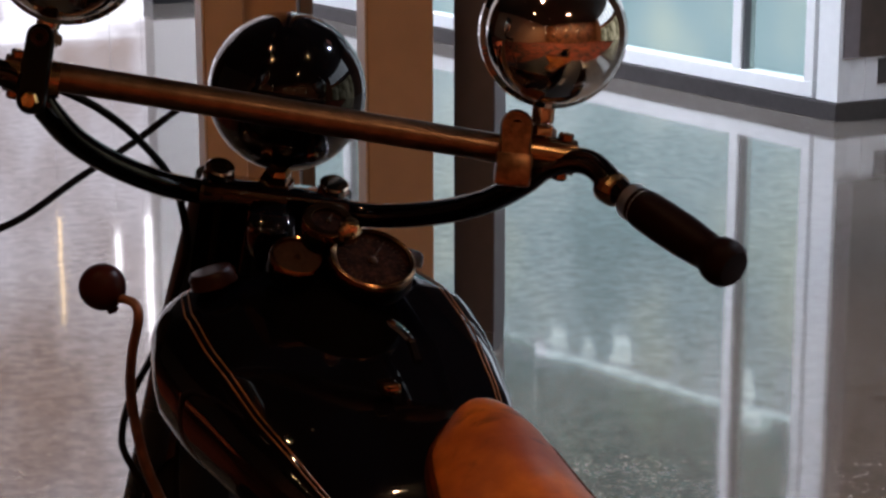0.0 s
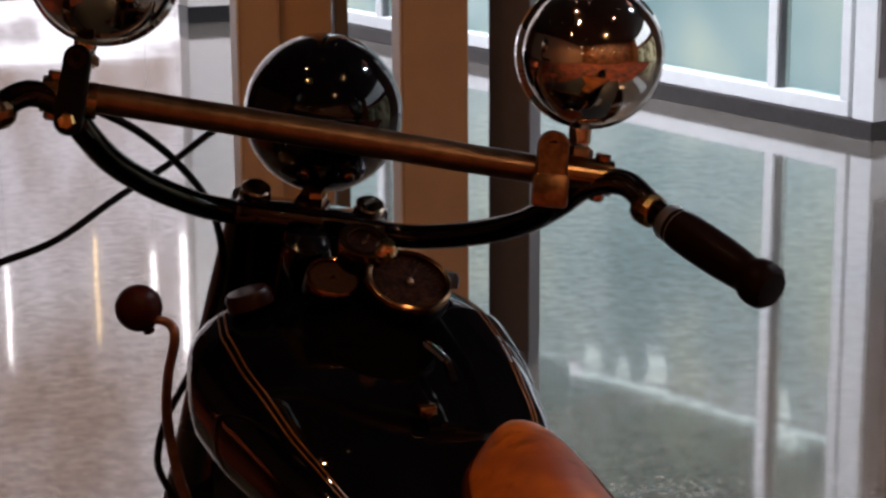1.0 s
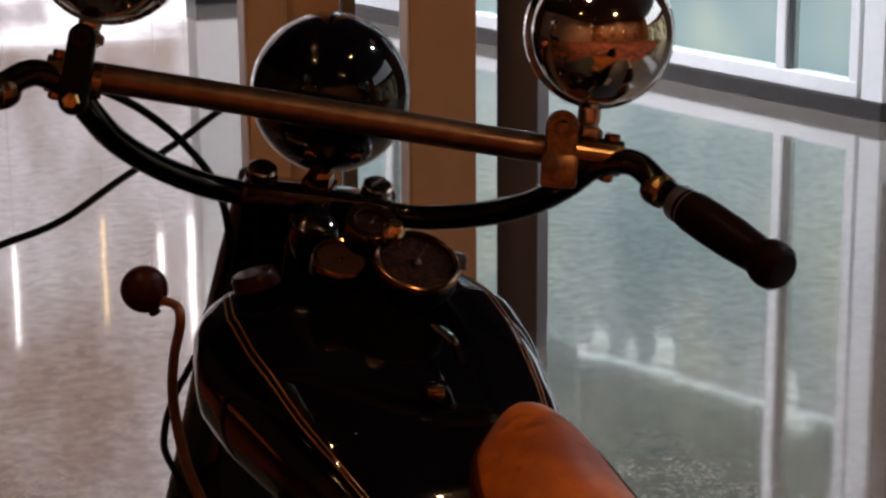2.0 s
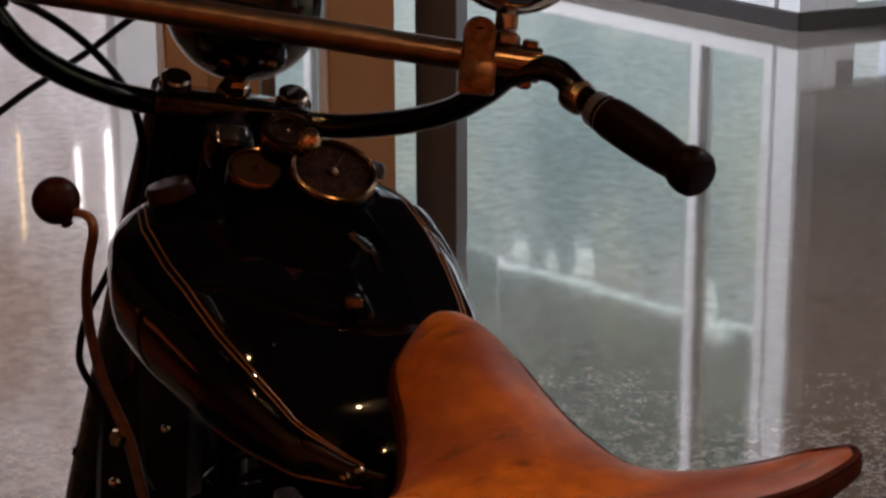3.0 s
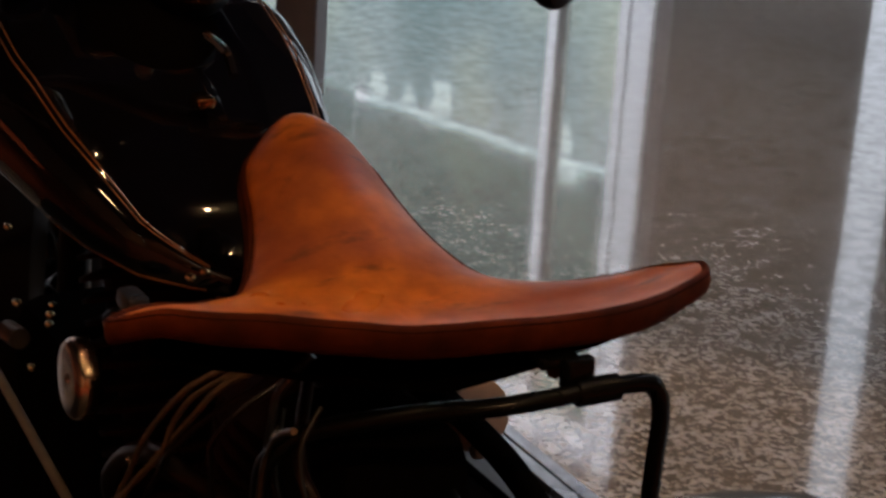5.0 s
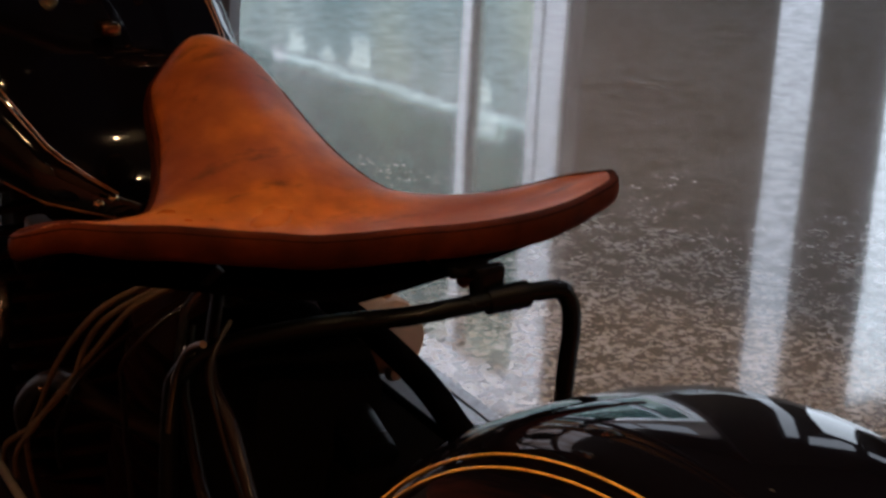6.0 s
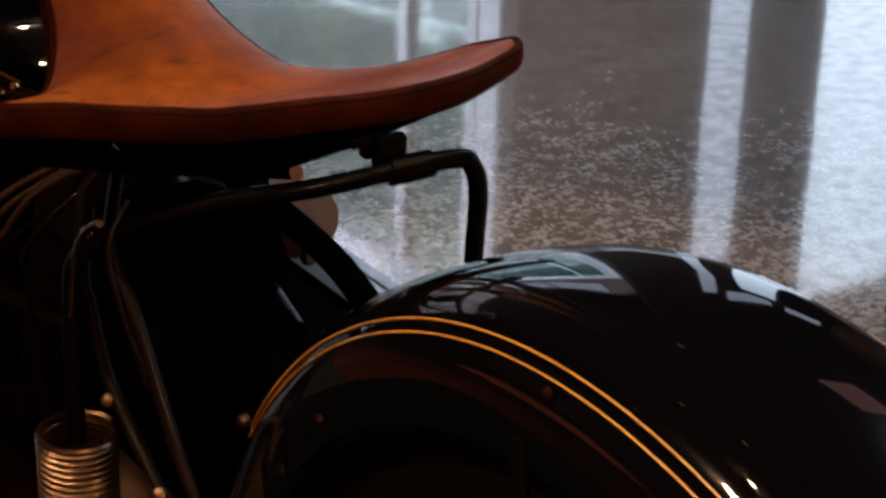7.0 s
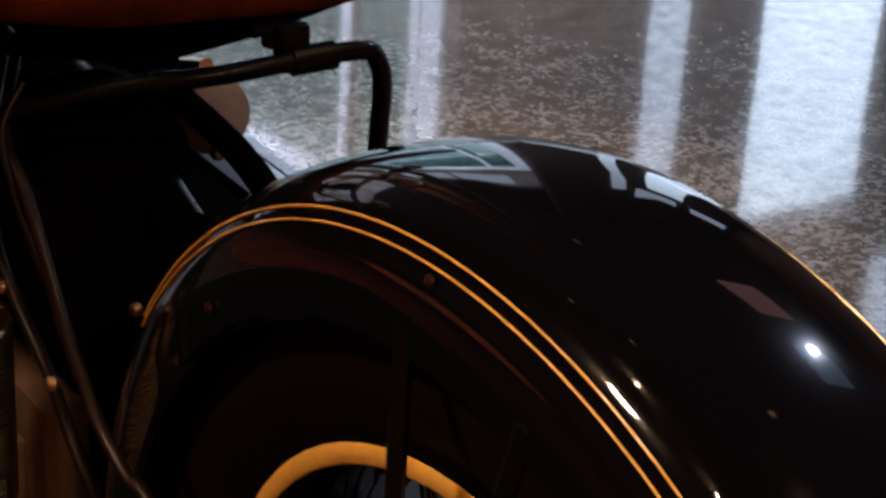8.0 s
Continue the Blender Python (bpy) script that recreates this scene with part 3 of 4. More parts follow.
def post(name, label, x, y, width, depth, turn, material, edge=None, category="column"):
    """An upright square post from floor to ceiling; edge, where given, paints the light on its flank as a pale strip.
    """
    c = new(name)
    c.matrix_world = pose(x, y, ZF, 0, 0, turn)
    tagged(c, label, category, kind="structure")
    h = ZC - ZF
    part("shaft", box((0, 0, 0.06), (width, depth, h), 0.004), material, c, "", False)
    part("foot", box((0.002, 0.002, 0), (width - 0.002, depth - 0.002, 0.0595)), DARKP, c, "dark recessed foot", False)
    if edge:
        part("lit_strip", box((-0.004, 0.004, 0.061), (-0.0005, depth - 0.004, h)), edge, c, "pale strip painting the light on the flank", False)
    return c


post("column_1", "tan square post with a flank painted pale for the light", 1.078, 3.443, 0.150, 0.12, -13, TAN, TAN_LIT)
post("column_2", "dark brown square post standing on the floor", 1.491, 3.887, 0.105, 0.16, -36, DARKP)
post("column_3", "tan square post with a flank painted pale for the light", 0.748, 3.583, 0.090, 0.19, -13, TAN, TAN_LIT)
post("column_4", "tan panel beside a square post", 0.839, 3.588, 0.122, 0.08, -16, TAN)
post("column_5", "narrow dark brown strip post", 0.9615, 3.551, 0.030, 0.08, -16, BROWNP)

# unseen floor covering, added to tint and darken what the motorcycle reflects
structure("carpet", box((-8.5, -8.5, ZF), (-1.27, 9.5, ZF + 0.012)), CARPET, "unseen dark red-brown carpet, added for reflections, beside the plinth")
structure("carpet_south", box((-1.268, -8.5, ZF), (8.5, -0.75, ZF + 0.012)), CARPET, "unseen dark red-brown carpet, added for reflections, behind the plinth")
# plinth under the motorcycle, extended west out of view to darken reflections in it
plinth = structure("plinth", box((-1.25, -0.7, ZF), (0.70, 1.72, 0.0), 0.01), BASEB, "low black display plinth")


for tx0, tx1, tz, tm, tl in ((0.702, 0.722, 0.004, SILVERTRIM, "brushed metal edge strip of the plinth"), (0.7225, 0.7275, -0.004, BASEB, "dark groove in the plinth edge"), (0.728, 0.748, 0.002, SILVERTRIM, "brushed metal edge strip of the plinth")):
    structure("trim_plinth", box((tx0, -0.7, -0.04), (tx1, 1.72, tz), 0.001), tm, tl)
# ceiling spot fittings beside each lamp, the added fill lamps included


def spot_fitting(x, y):
    s = new("ceiling_spotlight")
    s.location = (x, y, ZC)
    tagged(s, "round white ceiling spotlight added for a lamp, with a warm bulb", "ceiling light", "ceiling spotlights")
    part("housing", lathe([(0.0, 0), (0.075, 0), (0.075, -0.05), (0.06, -0.055), (0.055, -0.02), (0.0, -0.02)], (0, 0, 0), (0, 0, 1), 24), WHITEP, s)
    part("bulb", lathe([(0.0, -0.022), (0.045, -0.022), (0.04, -0.035), (0, -0.04)], (0, 0, 0), (0, 0, 1), 20), BULB_DIM, s)


for sx, sy, *_ in SPOTS + COOL_FILL + WARM + WARM_FILL + [FAR, (3.0, 9.3)]:
    spot_fitting(sx + 0.12, sy)


def globe_lamp(x, y, z, r):
    """A warm globe on a thin drop rod."""
    s = new("globe_lamp")
    s.location = (x, y, z)
    tagged(s, "small warm glowing globe lamp on a drop rod", "ceiling light", "globe lamps at the back")
    part("globe", lathe([(0, -r)] + [(r * math.sin(a), -r * math.cos(a)) for a in np.linspace(0.2, 2.8, 12)] + [(0, r)], (0, 0, 0), (0, 0, 1), 20), BULB, s)
    part("rod", lathe([(0, r), (0.008, r), (0.008, ZC - z), (0, ZC - z)], (0, 0, 0), (0, 0, 1), 8), BASEB, s)


for gx, gy, gz, gr in ((-3.2, -6.2, 3.3, 0.10), (-5.2, -4.6, 3.6, 0.12), (-1.4, -7.4, 3.0, 0.10), (-6.6, -6.4, 2.6, 0.13), (-4.4, -8.0, 2.3, 0.09), (1.2, -7.6, 2.4, 0.12), (-7.6, -3.0, 3.2, 0.10)):
    globe_lamp(gx, gy, gz, gr)

# ---------------------------------------------------------------- the motorcycle
bike = new("motorcycle")
tagged(bike, "vintage black motorcycle with tan leather saddle on a plinth", "motorcycle")

AXLE = Vector((0, -0.10, 0.355))


# ---- wheels
def sized(profile, g):
    return [(r * g, h * g) for r, h in profile]


def wheel(c, turn, rim_material, size=1.0):
    """Tyre, painted rim, hub and wire spokes of one wheel, about the centre c."""
    m = Matrix.Translation(c) @ Matrix.Rotation(turn, 4, "Z") @ Matrix.Scale(size, 4)
    g = size
    ax = (m.to_3x3() @ Vector((1, 0, 0))).normalized()
    w = part("wheel", lathe(sized([(0.242, -0.042), (0.262, -0.052), (0.30, -0.062), (0.335, -0.05), (0.35, -0.022), (0.353, 0), (0.35, 0.022), (0.335, 0.05),
                             (0.30, 0.062), (0.262, 0.052), (0.242, 0.042)], g), c, ax, 72), RUBBER, bike, "black rubber tyre with wire-spoked rim")
    part("rim", lathe(sized([(0.249, -0.048), (0.252, -0.05), (0.240, -0.052), (0.236, -0.046), (0.222, -0.02), (0.222, 0.02), (0.236, 0.046), (0.24, 0.052), (0.252, 0.05), (0.249, 0.048)], g), c, ax, 72), BLACK, w, "black rim with a gold line")
    part("rim_stripe", lathe(sized([(0.2495, -0.0530), (0.2475, -0.0545), (0.240, -0.0545), (0.238, -0.0530)], g), c, ax, 72), rim_material, w, "gold painted line")
    part("hub", lathe(sized([(0, -0.07), (0.018, -0.07), (0.02, -0.05), (0.05, -0.048), (0.05, -0.042), (0.03, -0.036), (0.03, 0.036), (0.05, 0.042), (0.05, 0.048), (0.02, 0.05), (0.018, 0.07), (0, 0.07)], g), c, ax, 28), FRAME, w)
    for i in range(36):
        a = 2 * math.pi * i / 36
        sgn = 1 if i % 2 else -1
        lean = 0.55 * (1 if (i // 2) % 2 else -1)
        p = m @ Vector((sgn * 0.045, math.cos(a + lean) * 0.046, math.sin(a + lean) * 0.046))
        q = m @ Vector((sgn * 0.012, math.cos(a) * 0.224, math.sin(a) * 0.224))
        part("spoke", tube([p, q], 0.0018, 5), FRAME, w)
    return w


wheel(AXLE, 0.0, GOLD)


def fender(name, c, turn, a0, a1, prof, label):
    """A mudguard of that profile of (half width, radius), swept round the wheel from angle a0 to a1 (0 is forward)."""
    m = Matrix.Translation(c) @ Matrix.Rotation(turn, 4, "Z")
    full = [(-x, r) for x, r in prof[::-1]] + prof[1:]
    inner = [(x * 0.965, r - 0.004) for x, r in full[::-1]]
    loop = full + inner
    rows = []
    n = 64
    for i in range(n + 1):
        a = radians(a0 + (a1 - a0) * i / n)
        rows.append([m @ Vector((x, math.cos(a) * r, math.sin(a) * r)) for x, r in loop])
    return part(name, grid_mesh(rows, close_v=True), BLACK, bike, label)


RPROF = [(0.0, 0.3915), (0.025, 0.3908), (0.045, 0.3878), (0.06, 0.3822), (0.070, 0.3738), (0.077, 0.361), (0.0805, 0.343), (0.0815, 0.322)]
rear_fender = fender("rear_fender", AXLE, 0, -8, 196, RPROF, "glossy black rear mudguard with two gold lines")


def fender_line(r, x, a0, a1, rad):
    pts = [(x, AXLE.y + math.cos(radians(a)) * r, AXLE.z + math.sin(radians(a)) * r) for a in np.linspace(a0, a1, 70)]
    part("pinstripe", tube_into(bmesh.new(), pts, rad, 6, 1), GOLD, rear_fender, "gold painted line")


# the lines stop short at the front, in place of the shade that hides them
for sx in (-1, 1):
    fender_line(0.3735, sx * 0.0709, 33, 190, 0.0007)
    fender_line(0.3675, sx * 0.0747, 33, 190, 0.0007)
for a, r, x in ((87, 0.3625, -0.0775), (50.6, 0.335, -0.082), (128, 0.3625, -0.0775)):
    ca, sa = math.cos(radians(a)), math.sin(radians(a))
    part("rivet", lathe([(0.0033, 0), (0.003, 0.0015), (0.0015, 0.0026), (0, 0.003)], (x, AXLE.y + ca * r, AXLE.z + sa * r), (-1, 0, 0), 14), CAPS, rear_fender)
part("stay_bolt", lathe([(0.0042, 0), (0.0042, 0.003), (0.003, 0.005), (0, 0.0056)], (-0.0820, 0.1980, 0.5730), (-1, -0.3, 0), 14), NICKEL, bike)
for a in (84, 100):
    ca, sa = math.cos(radians(a)), math.sin(radians(a))
    for sx in (-1, 1):
        part("fender_stay", tube([(sx * 0.075, AXLE.y + ca * 0.02, AXLE.z + sa * 0.02), (sx * 0.086, AXLE.y + ca * 0.2, AXLE.z + sa * 0.2), (sx * 0.079, AXLE.y + ca * 0.335, AXLE.z + sa * 0.335)], 0.005, 8), FRAME, bike)


# ---- saddle
def lerp_table(table, t):
    xs = [a for a, _ in table]
    return float(np.interp(t, xs, [b for _, b in table]))


def smooth_table(table, t):
    """Smooth, never overshooting curve through the table."""
    xs, ys = [a for a, _ in table], [b for _, b in table]
    d = [(ys[i + 1] - ys[i]) / (xs[i + 1] - xs[i]) for i in range(len(xs) - 1)]
    m = [d[0]] + [0 if p * q <= 0 else 2 * p * q / (p + q) for p, q in zip(d, d[1:])] + [d[-1]]
    i = min(max(sum(1 for x in xs if x <= t) - 1, 0), len(d) - 1)
    h = xs[i + 1] - xs[i]
    u = (t - xs[i]) / h
    return (2 * u ** 3 - 3 * u * u + 1) * ys[i] + (u ** 3 - 2 * u * u + u) * h * m[i] + (3 * u * u - 2 * u ** 3) * ys[i + 1] + (u ** 3 - u * u) * h * m[i + 1]


SAD_W = [(-0.068, 0.0), (-0.067, 0.03), (-0.062, 0.06), (-0.050, 0.12), (-0.03, 0.163), (-0.012, 0.188), (0.005, 0.193), (0.025, 0.172), (0.05, 0.14), (0.075, 0.108), (0.10, 0.086), (0.13, 0.071), (0.18, 0.056), (0.23, 0.047), (0.258, 0.033), (0.268, 0.019), (0.272, 0.0)]
SAD_Z = [(-0.068, 0.0), (-0.055, -0.012), (-0.03, -0.023), (0.02, -0.031), (0.08, -0.022), (0.14, 0.0), (0.20, 0.0235), (0.25, 0.0335), (0.272, 0.028)]
SAD_LIFT = [(-0.068, 0.0), (-0.05, 0.010), (-0.03, 0.018), (0.0, 0.026), (0.02, 0.020), (0.04, 0.006), (0.06, -0.008), (0.085, -0.02), (0.13, -0.03), (0.2, -0.036), (0.255, -0.03), (0.272, -0.01)]
SAD_LEFT = [(-0.068, 0.0), (-0.062, 0.0065), (-0.05, 0.0150), (-0.03, 0.0140), (-0.012, 0.003), (0.003, -0.003), (0.02, 0.002), (0.045, 0.008), (0.07, 0.008), (0.10, 0.002), (0.272, 0.0)]   # sagging of the left wing
SAD_RIGHT = [(-0.068, 0.0), (-0.062, -0.001), (-0.05, -0.0005), (-0.01, 0.001), (0.02, 0.001), (0.05, 0.001), (0.10, -0.001), (0.272, 0.0)]
SADM = pose(-0.023, 0.336, 0.732, 0, 0, -7.5)


def saddle():
    n, k = 96, 36
    y0, y1 = SAD_W[0][0], SAD_W[-1][0]
    ys = [y0 + (y1 - y0) * (0.5 - 0.5 * math.cos(math.pi * i / n)) for i in range(n + 1)]
    top = []
    for y in ys:
        w, z, l = max(smooth_table(SAD_W, y), 0.0015), smooth_table(SAD_Z, y), smooth_table(SAD_LIFT, y)
        row = []
        for j in range(k + 1):
            v = -1 + 2 * j / k
            row.append(SADM @ Vector((w * v * (1.0 if v < 0 else 1.0 + 0.035 * min(w / 0.19, 1.0) ** 2), y, z + (l + (smooth_table(SAD_LEFT, y) if v < 0 else smooth_table(SAD_RIGHT, y))) * abs(v) ** 2.2)))
        top.append(row)
    s = part("saddle", grid_mesh(top), LEATHER, bike, "tan brown leather solo saddle with worn marks")
    # the underside takes the dark leather, its shade being put into the colour
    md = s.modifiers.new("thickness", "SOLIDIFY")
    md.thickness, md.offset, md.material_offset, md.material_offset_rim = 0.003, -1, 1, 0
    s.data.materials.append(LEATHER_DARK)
    # rolled skirt all round the border
    edge = [r[0] for r in top] + [r[-1] for r in top[::-1]]
    mid = SADM @ Vector((0, 0.06, 0))
    rows, seam = [], []
    for i, p in enumerate(edge):
        run = edge[(i + 2) % len(edge)] - edge[i - 2]
        out = Vector((run.y, -run.x, 0))
        out = out.normalized() if out.length > 1e-6 else Vector((1, 0, 0))
        if out.dot(Vector((p.x - mid.x, p.y - mid.y, 0))) < 0:
            out = -out
        tip = min(max((abs((SADM.inverted() @ p).x) - 0.12) / 0.07, 0.0), 1.0)
        k = 1.0 - 0.2 * tip * tip * (3 - 2 * tip)   # the roll thins out towards the wing tips
        rows.append([p + out * k * (-0.0002 + 0.0055 * math.cos(a)) + Vector((0, 0, k * (-0.0098 + 0.0110 * math.sin(a)))) for a in (2 * math.pi * i / 18 for i in range(18))])
        seam.append(p + out * k * 0.0030 + Vector((0, 0, k * -0.0022)))
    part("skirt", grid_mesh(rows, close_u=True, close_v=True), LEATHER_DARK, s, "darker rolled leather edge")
    part("seam", tube_into(bmesh.new(), seam + [seam[0]], 0.0009, 5, 1), SEAM, s, "dark stitched seam")
    return s


saddle()
# saddle bar behind the seat, with legs into the coil springs
BARZ, BARY = 0.678, 0.25
part("saddle_bar", tube([(-0.125, 0.346, 0.50), (-0.125, 0.342, 0.60), (-0.122, 0.333, 0.632), (-0.10, 0.318, 0.652), (-0.055, 0.28, 0.672), (0.0, 0.255, 0.68), (0.085, 0.248, 0.684), (0.101, 0.246, 0.676), (0.107, 0.248, 0.655), (0.107, 0.25, 0.62), (0.106, 0.252, 0.50)], 0.0062, 12), FRAME, bike)
part("saddle_clamp", tube([(0.044, 0.2515, 0.6822), (0.072, 0.249, 0.6834)], 0.0088, 16), FRAME, bike)
part("saddle_bracket", box_into(box((0.036, 0.252, 0.683), (0.058, 0.262, 0.704), 0.003), (0.022, 0.258, 0.697), (0.05, 0.29, 0.704), 0.002), FRAME, bike)
part("pan", grid_mesh([[SADM @ Vector((w * lerp_table(SAD_W, y) * 0.90, y, -0.030 - 0.018 * (1 - w * w))) for w in (-1, -0.6, 0, 0.6, 1)] for y in np.linspace(-0.06, 0.025, 12)]), DEAD_BLACK, bike, "black steel saddle pan")
# coil spring on the near side of the frame
SPR = Vector((-0.125, 0.345, 0.0))
pts = [(SPR.x + 0.024 * math.cos(a), SPR.y + 0.024 * math.sin(a), 0.508 - 0.0046 * a / (2 * math.pi)) for a in np.linspace(0, 2 * math.pi * 28, 28 * 16)]
part("coil_spring", tube_into(bmesh.new(), pts, 0.0022, 6, 1), SILVER, bike, "bright coil spring")

# ---- tank
TY = [(0.638, 0.02), (0.652, 0.045), (0.678, 0.085), (0.727, 0.113), (0.767, 0.127), (0.853, 0.147), (0.91, 0.152), (0.95, 0.143), (0.985, 0.118), (1.012, 0.075)]
TT = [(0.638, 0.626), (0.652, 0.638), (0.678, 0.668), (0.727, 0.708), (0.82, 0.75), (0.9, 0.776), (0.957, 0.784), (0.99, 0.774), (1.012, 0.75)]
TB = [(0.638, 0.604), (0.66, 0.604), (0.73, 0.608), (0.8, 0.617), (0.885, 0.632), (0.95, 0.65), (1.0, 0.68), (1.012, 0.70)]
TE = 0.66


def tank_at(y, a):
    """Point of the tank's skin at y and at the angle a round the section."""
    w, t, b = lerp_table(TY, y), lerp_table(TT, y), lerp_table(TB, y)
    c, h = (t + b) / 2, (t - b) / 2
    ca, sa = math.cos(a), math.sin(a)
    return Vector((w * abs(ca) ** TE * (1 if ca > 0 else -1), y, c + h * abs(sa) ** TE * (1 if sa > 0 else -1)))


def tank():
    n, k = 48, 48
    rows = [[tank_at(0.638 + (1.012 - 0.638) * (0.5 - 0.5 * math.cos(math.pi * i / n)), 2 * math.pi * j / k) for j in range(k)] for i in range(n + 1)]
    bm = grid_mesh(rows, close_v=True)
    vs = list(bm.verts)
    bm.faces.new(vs[:k][::-1])
    bm.verts.ensure_lookup_table()
    bm.faces.new(vs[-k:])
    return part("fuel_tank", bm, BLACK, bike, "glossy black teardrop fuel tank with gold lines")


tank_ob = tank()
for sgn in (0, 1):
    for off in (0.0, 0.07):
        up = [tank_at(y, a) for y, a in zip(np.linspace(0.975, 0.648, 40), np.linspace(math.pi * 0.74 - off, math.pi * 0.82 - off, 40))]
        lo = [tank_at(y, a) for y, a in zip(np.linspace(0.648, 0.95, 40), np.linspace(math.pi * 1.12 + off, math.pi * 1.27 + off, 40))]
        line = [Vector((-p.x, p.y, p.z)) if sgn else p for p in up + lo]
        part("pinstripe", tube_into(bmesh.new(), line, 0.0007, 6, 1), GOLD_UNLIT, tank_ob, "gold painted line")

# ---- dash
def dial(name, c, r, axis, label, face=DIALF, ring=0.06, ticks=True):
    """A round gauge: black cup, plated ring, face, fine marks, needle with a hub, and glass."""
    a = Vector(axis).normalized()
    d = part(name, lathe([(0, -0.016), (r * 1.03, -0.016), (r * 1.10, -0.010), (r * 1.10, 0.001), (r * 1.0, 0.003), (0, 0.003)], c, a, 40), FRAME, bike, label)
    hr = r * ring
    part("ring", lathe([(r * 1.10, 0.0012), (r * 1.105, 0.004), (r * 1.08, 0.0075), (r * 1.05 - hr * 0.4, 0.0088), (r * 1.0 - hr, 0.0075), (r * 0.985 - hr, 0.0045)], c, a, 48), DIALRING, d, "worn bronze bezel ring")
    part("dial_face", lathe([(0, 0.0042), (r * 0.99, 0.0042)], c, a, 32), face, d, "dark brown dial face")
    u = a.orthogonal().normalized()
    w = a.cross(u)
    if ticks:
        bm = bmesh.new()
        for k in range(36):
            e = math.cos(k * math.pi / 18) * u + math.sin(k * math.pi / 18) * w
            tube_into(bm, [Vector(c) + a * 0.0046 + e * r * (0.74 if k % 3 else 0.66), Vector(c) + a * 0.0046 + e * r * 0.82], 0.0004, 4, 1)
        part("dial_marks", bm, MARKS, d, "worn pale tick marks")
    part("needle", tube([Vector(c) + a * 0.0055 - u * r * 0.15, Vector(c) + a * 0.0055 + u * r * 0.55], 0.0006, 5), MARKS, d)
    part("needle_hub", lathe([(r * 0.13, 0.0045), (r * 0.12, 0.006), (r * 0.07, 0.0072), (0, 0.0075)], c, a, 16), NICKEL, d)
    part("glass", lathe([(0, 0.0078), (r * 0.6, 0.0072), (r * (0.985 - ring), 0.0062)], c, a, 32), DIAL_GLASS, d)
    return d


UPD = (0.03, -0.5, 0.86)
part("dash", grid_mesh([[Vector((0.062 * math.cos(a) * q, 0.865 + 0.075 * math.sin(a) * q, 0.792 - 0.036 * q ** 3 + 0.03 * math.sin(a) * q)) for a in (2 * math.pi * i / 28 for i in range(28))] for q in (0.02, 0.3, 0.6, 0.8, 0.92, 1.0, 1.02)], close_v=True), DEAD_BLACK, bike, "black instrument dash on the tank")
dial("speedometer", (0.03, 0.855, 0.806), 0.035, UPD, "round speedometer with a worn bright ring")
dial("ammeter", (-0.03, 0.88, 0.809), 0.0225, UPD, "small round gauge with a pale brown face", PALEFACE, 0.05, False)
dial("oil_gauge", (0.002, 0.888, 0.836), 0.021, (0, -0.5, 0.86), "small round gauge with a broad bronze ring", DIALF, 0.3, False)

# ---- steering assembly: all parts turned to the right about the raked head
RAKE = radians(28)
SPIV = Vector((0, 1.007, 0.861))
SAX = Vector((0, -math.sin(RAKE), math.cos(RAKE)))
SM = Matrix.Translation(SPIV) @ Matrix.Rotation(-radians(21.25), 4, SAX)


def sv(x, y, z):
    return SM @ Vector((x, y, z))


def sd(x, y, z):
    return SM.to_3x3() @ Vector((x, y, z))


bar_r = [(0, 0.0, -0.028), (0.055, -0.004, -0.027), (0.10, -0.02, -0.022), (0.145, -0.06, -0.004), (0.18, -0.105, 0.02), (0.203, -0.138, 0.046), (0.222, -0.152, 0.068), (0.253, -0.161, 0.0755), (0.282, -0.189, 0.057), (0.318, -0.238, 0.042), (0.352, -0.285, 0.029)]
bars = [sv(-x, y, z) for x, y, z in bar_r[:0:-1]] + [sv(*p) for p in bar_r]
handlebar = part("handlebar", tube(bars, 0.0115, 14), BLACK, bike, "black handlebar turned to the right")
part("crossbar", tube([sv(-0.225, -0.149, 0.079), sv(0.225, -0.149, 0.074)], 0.0125, 20, 1), NICKEL, handlebar, "bare metal crossbar between two clamps")
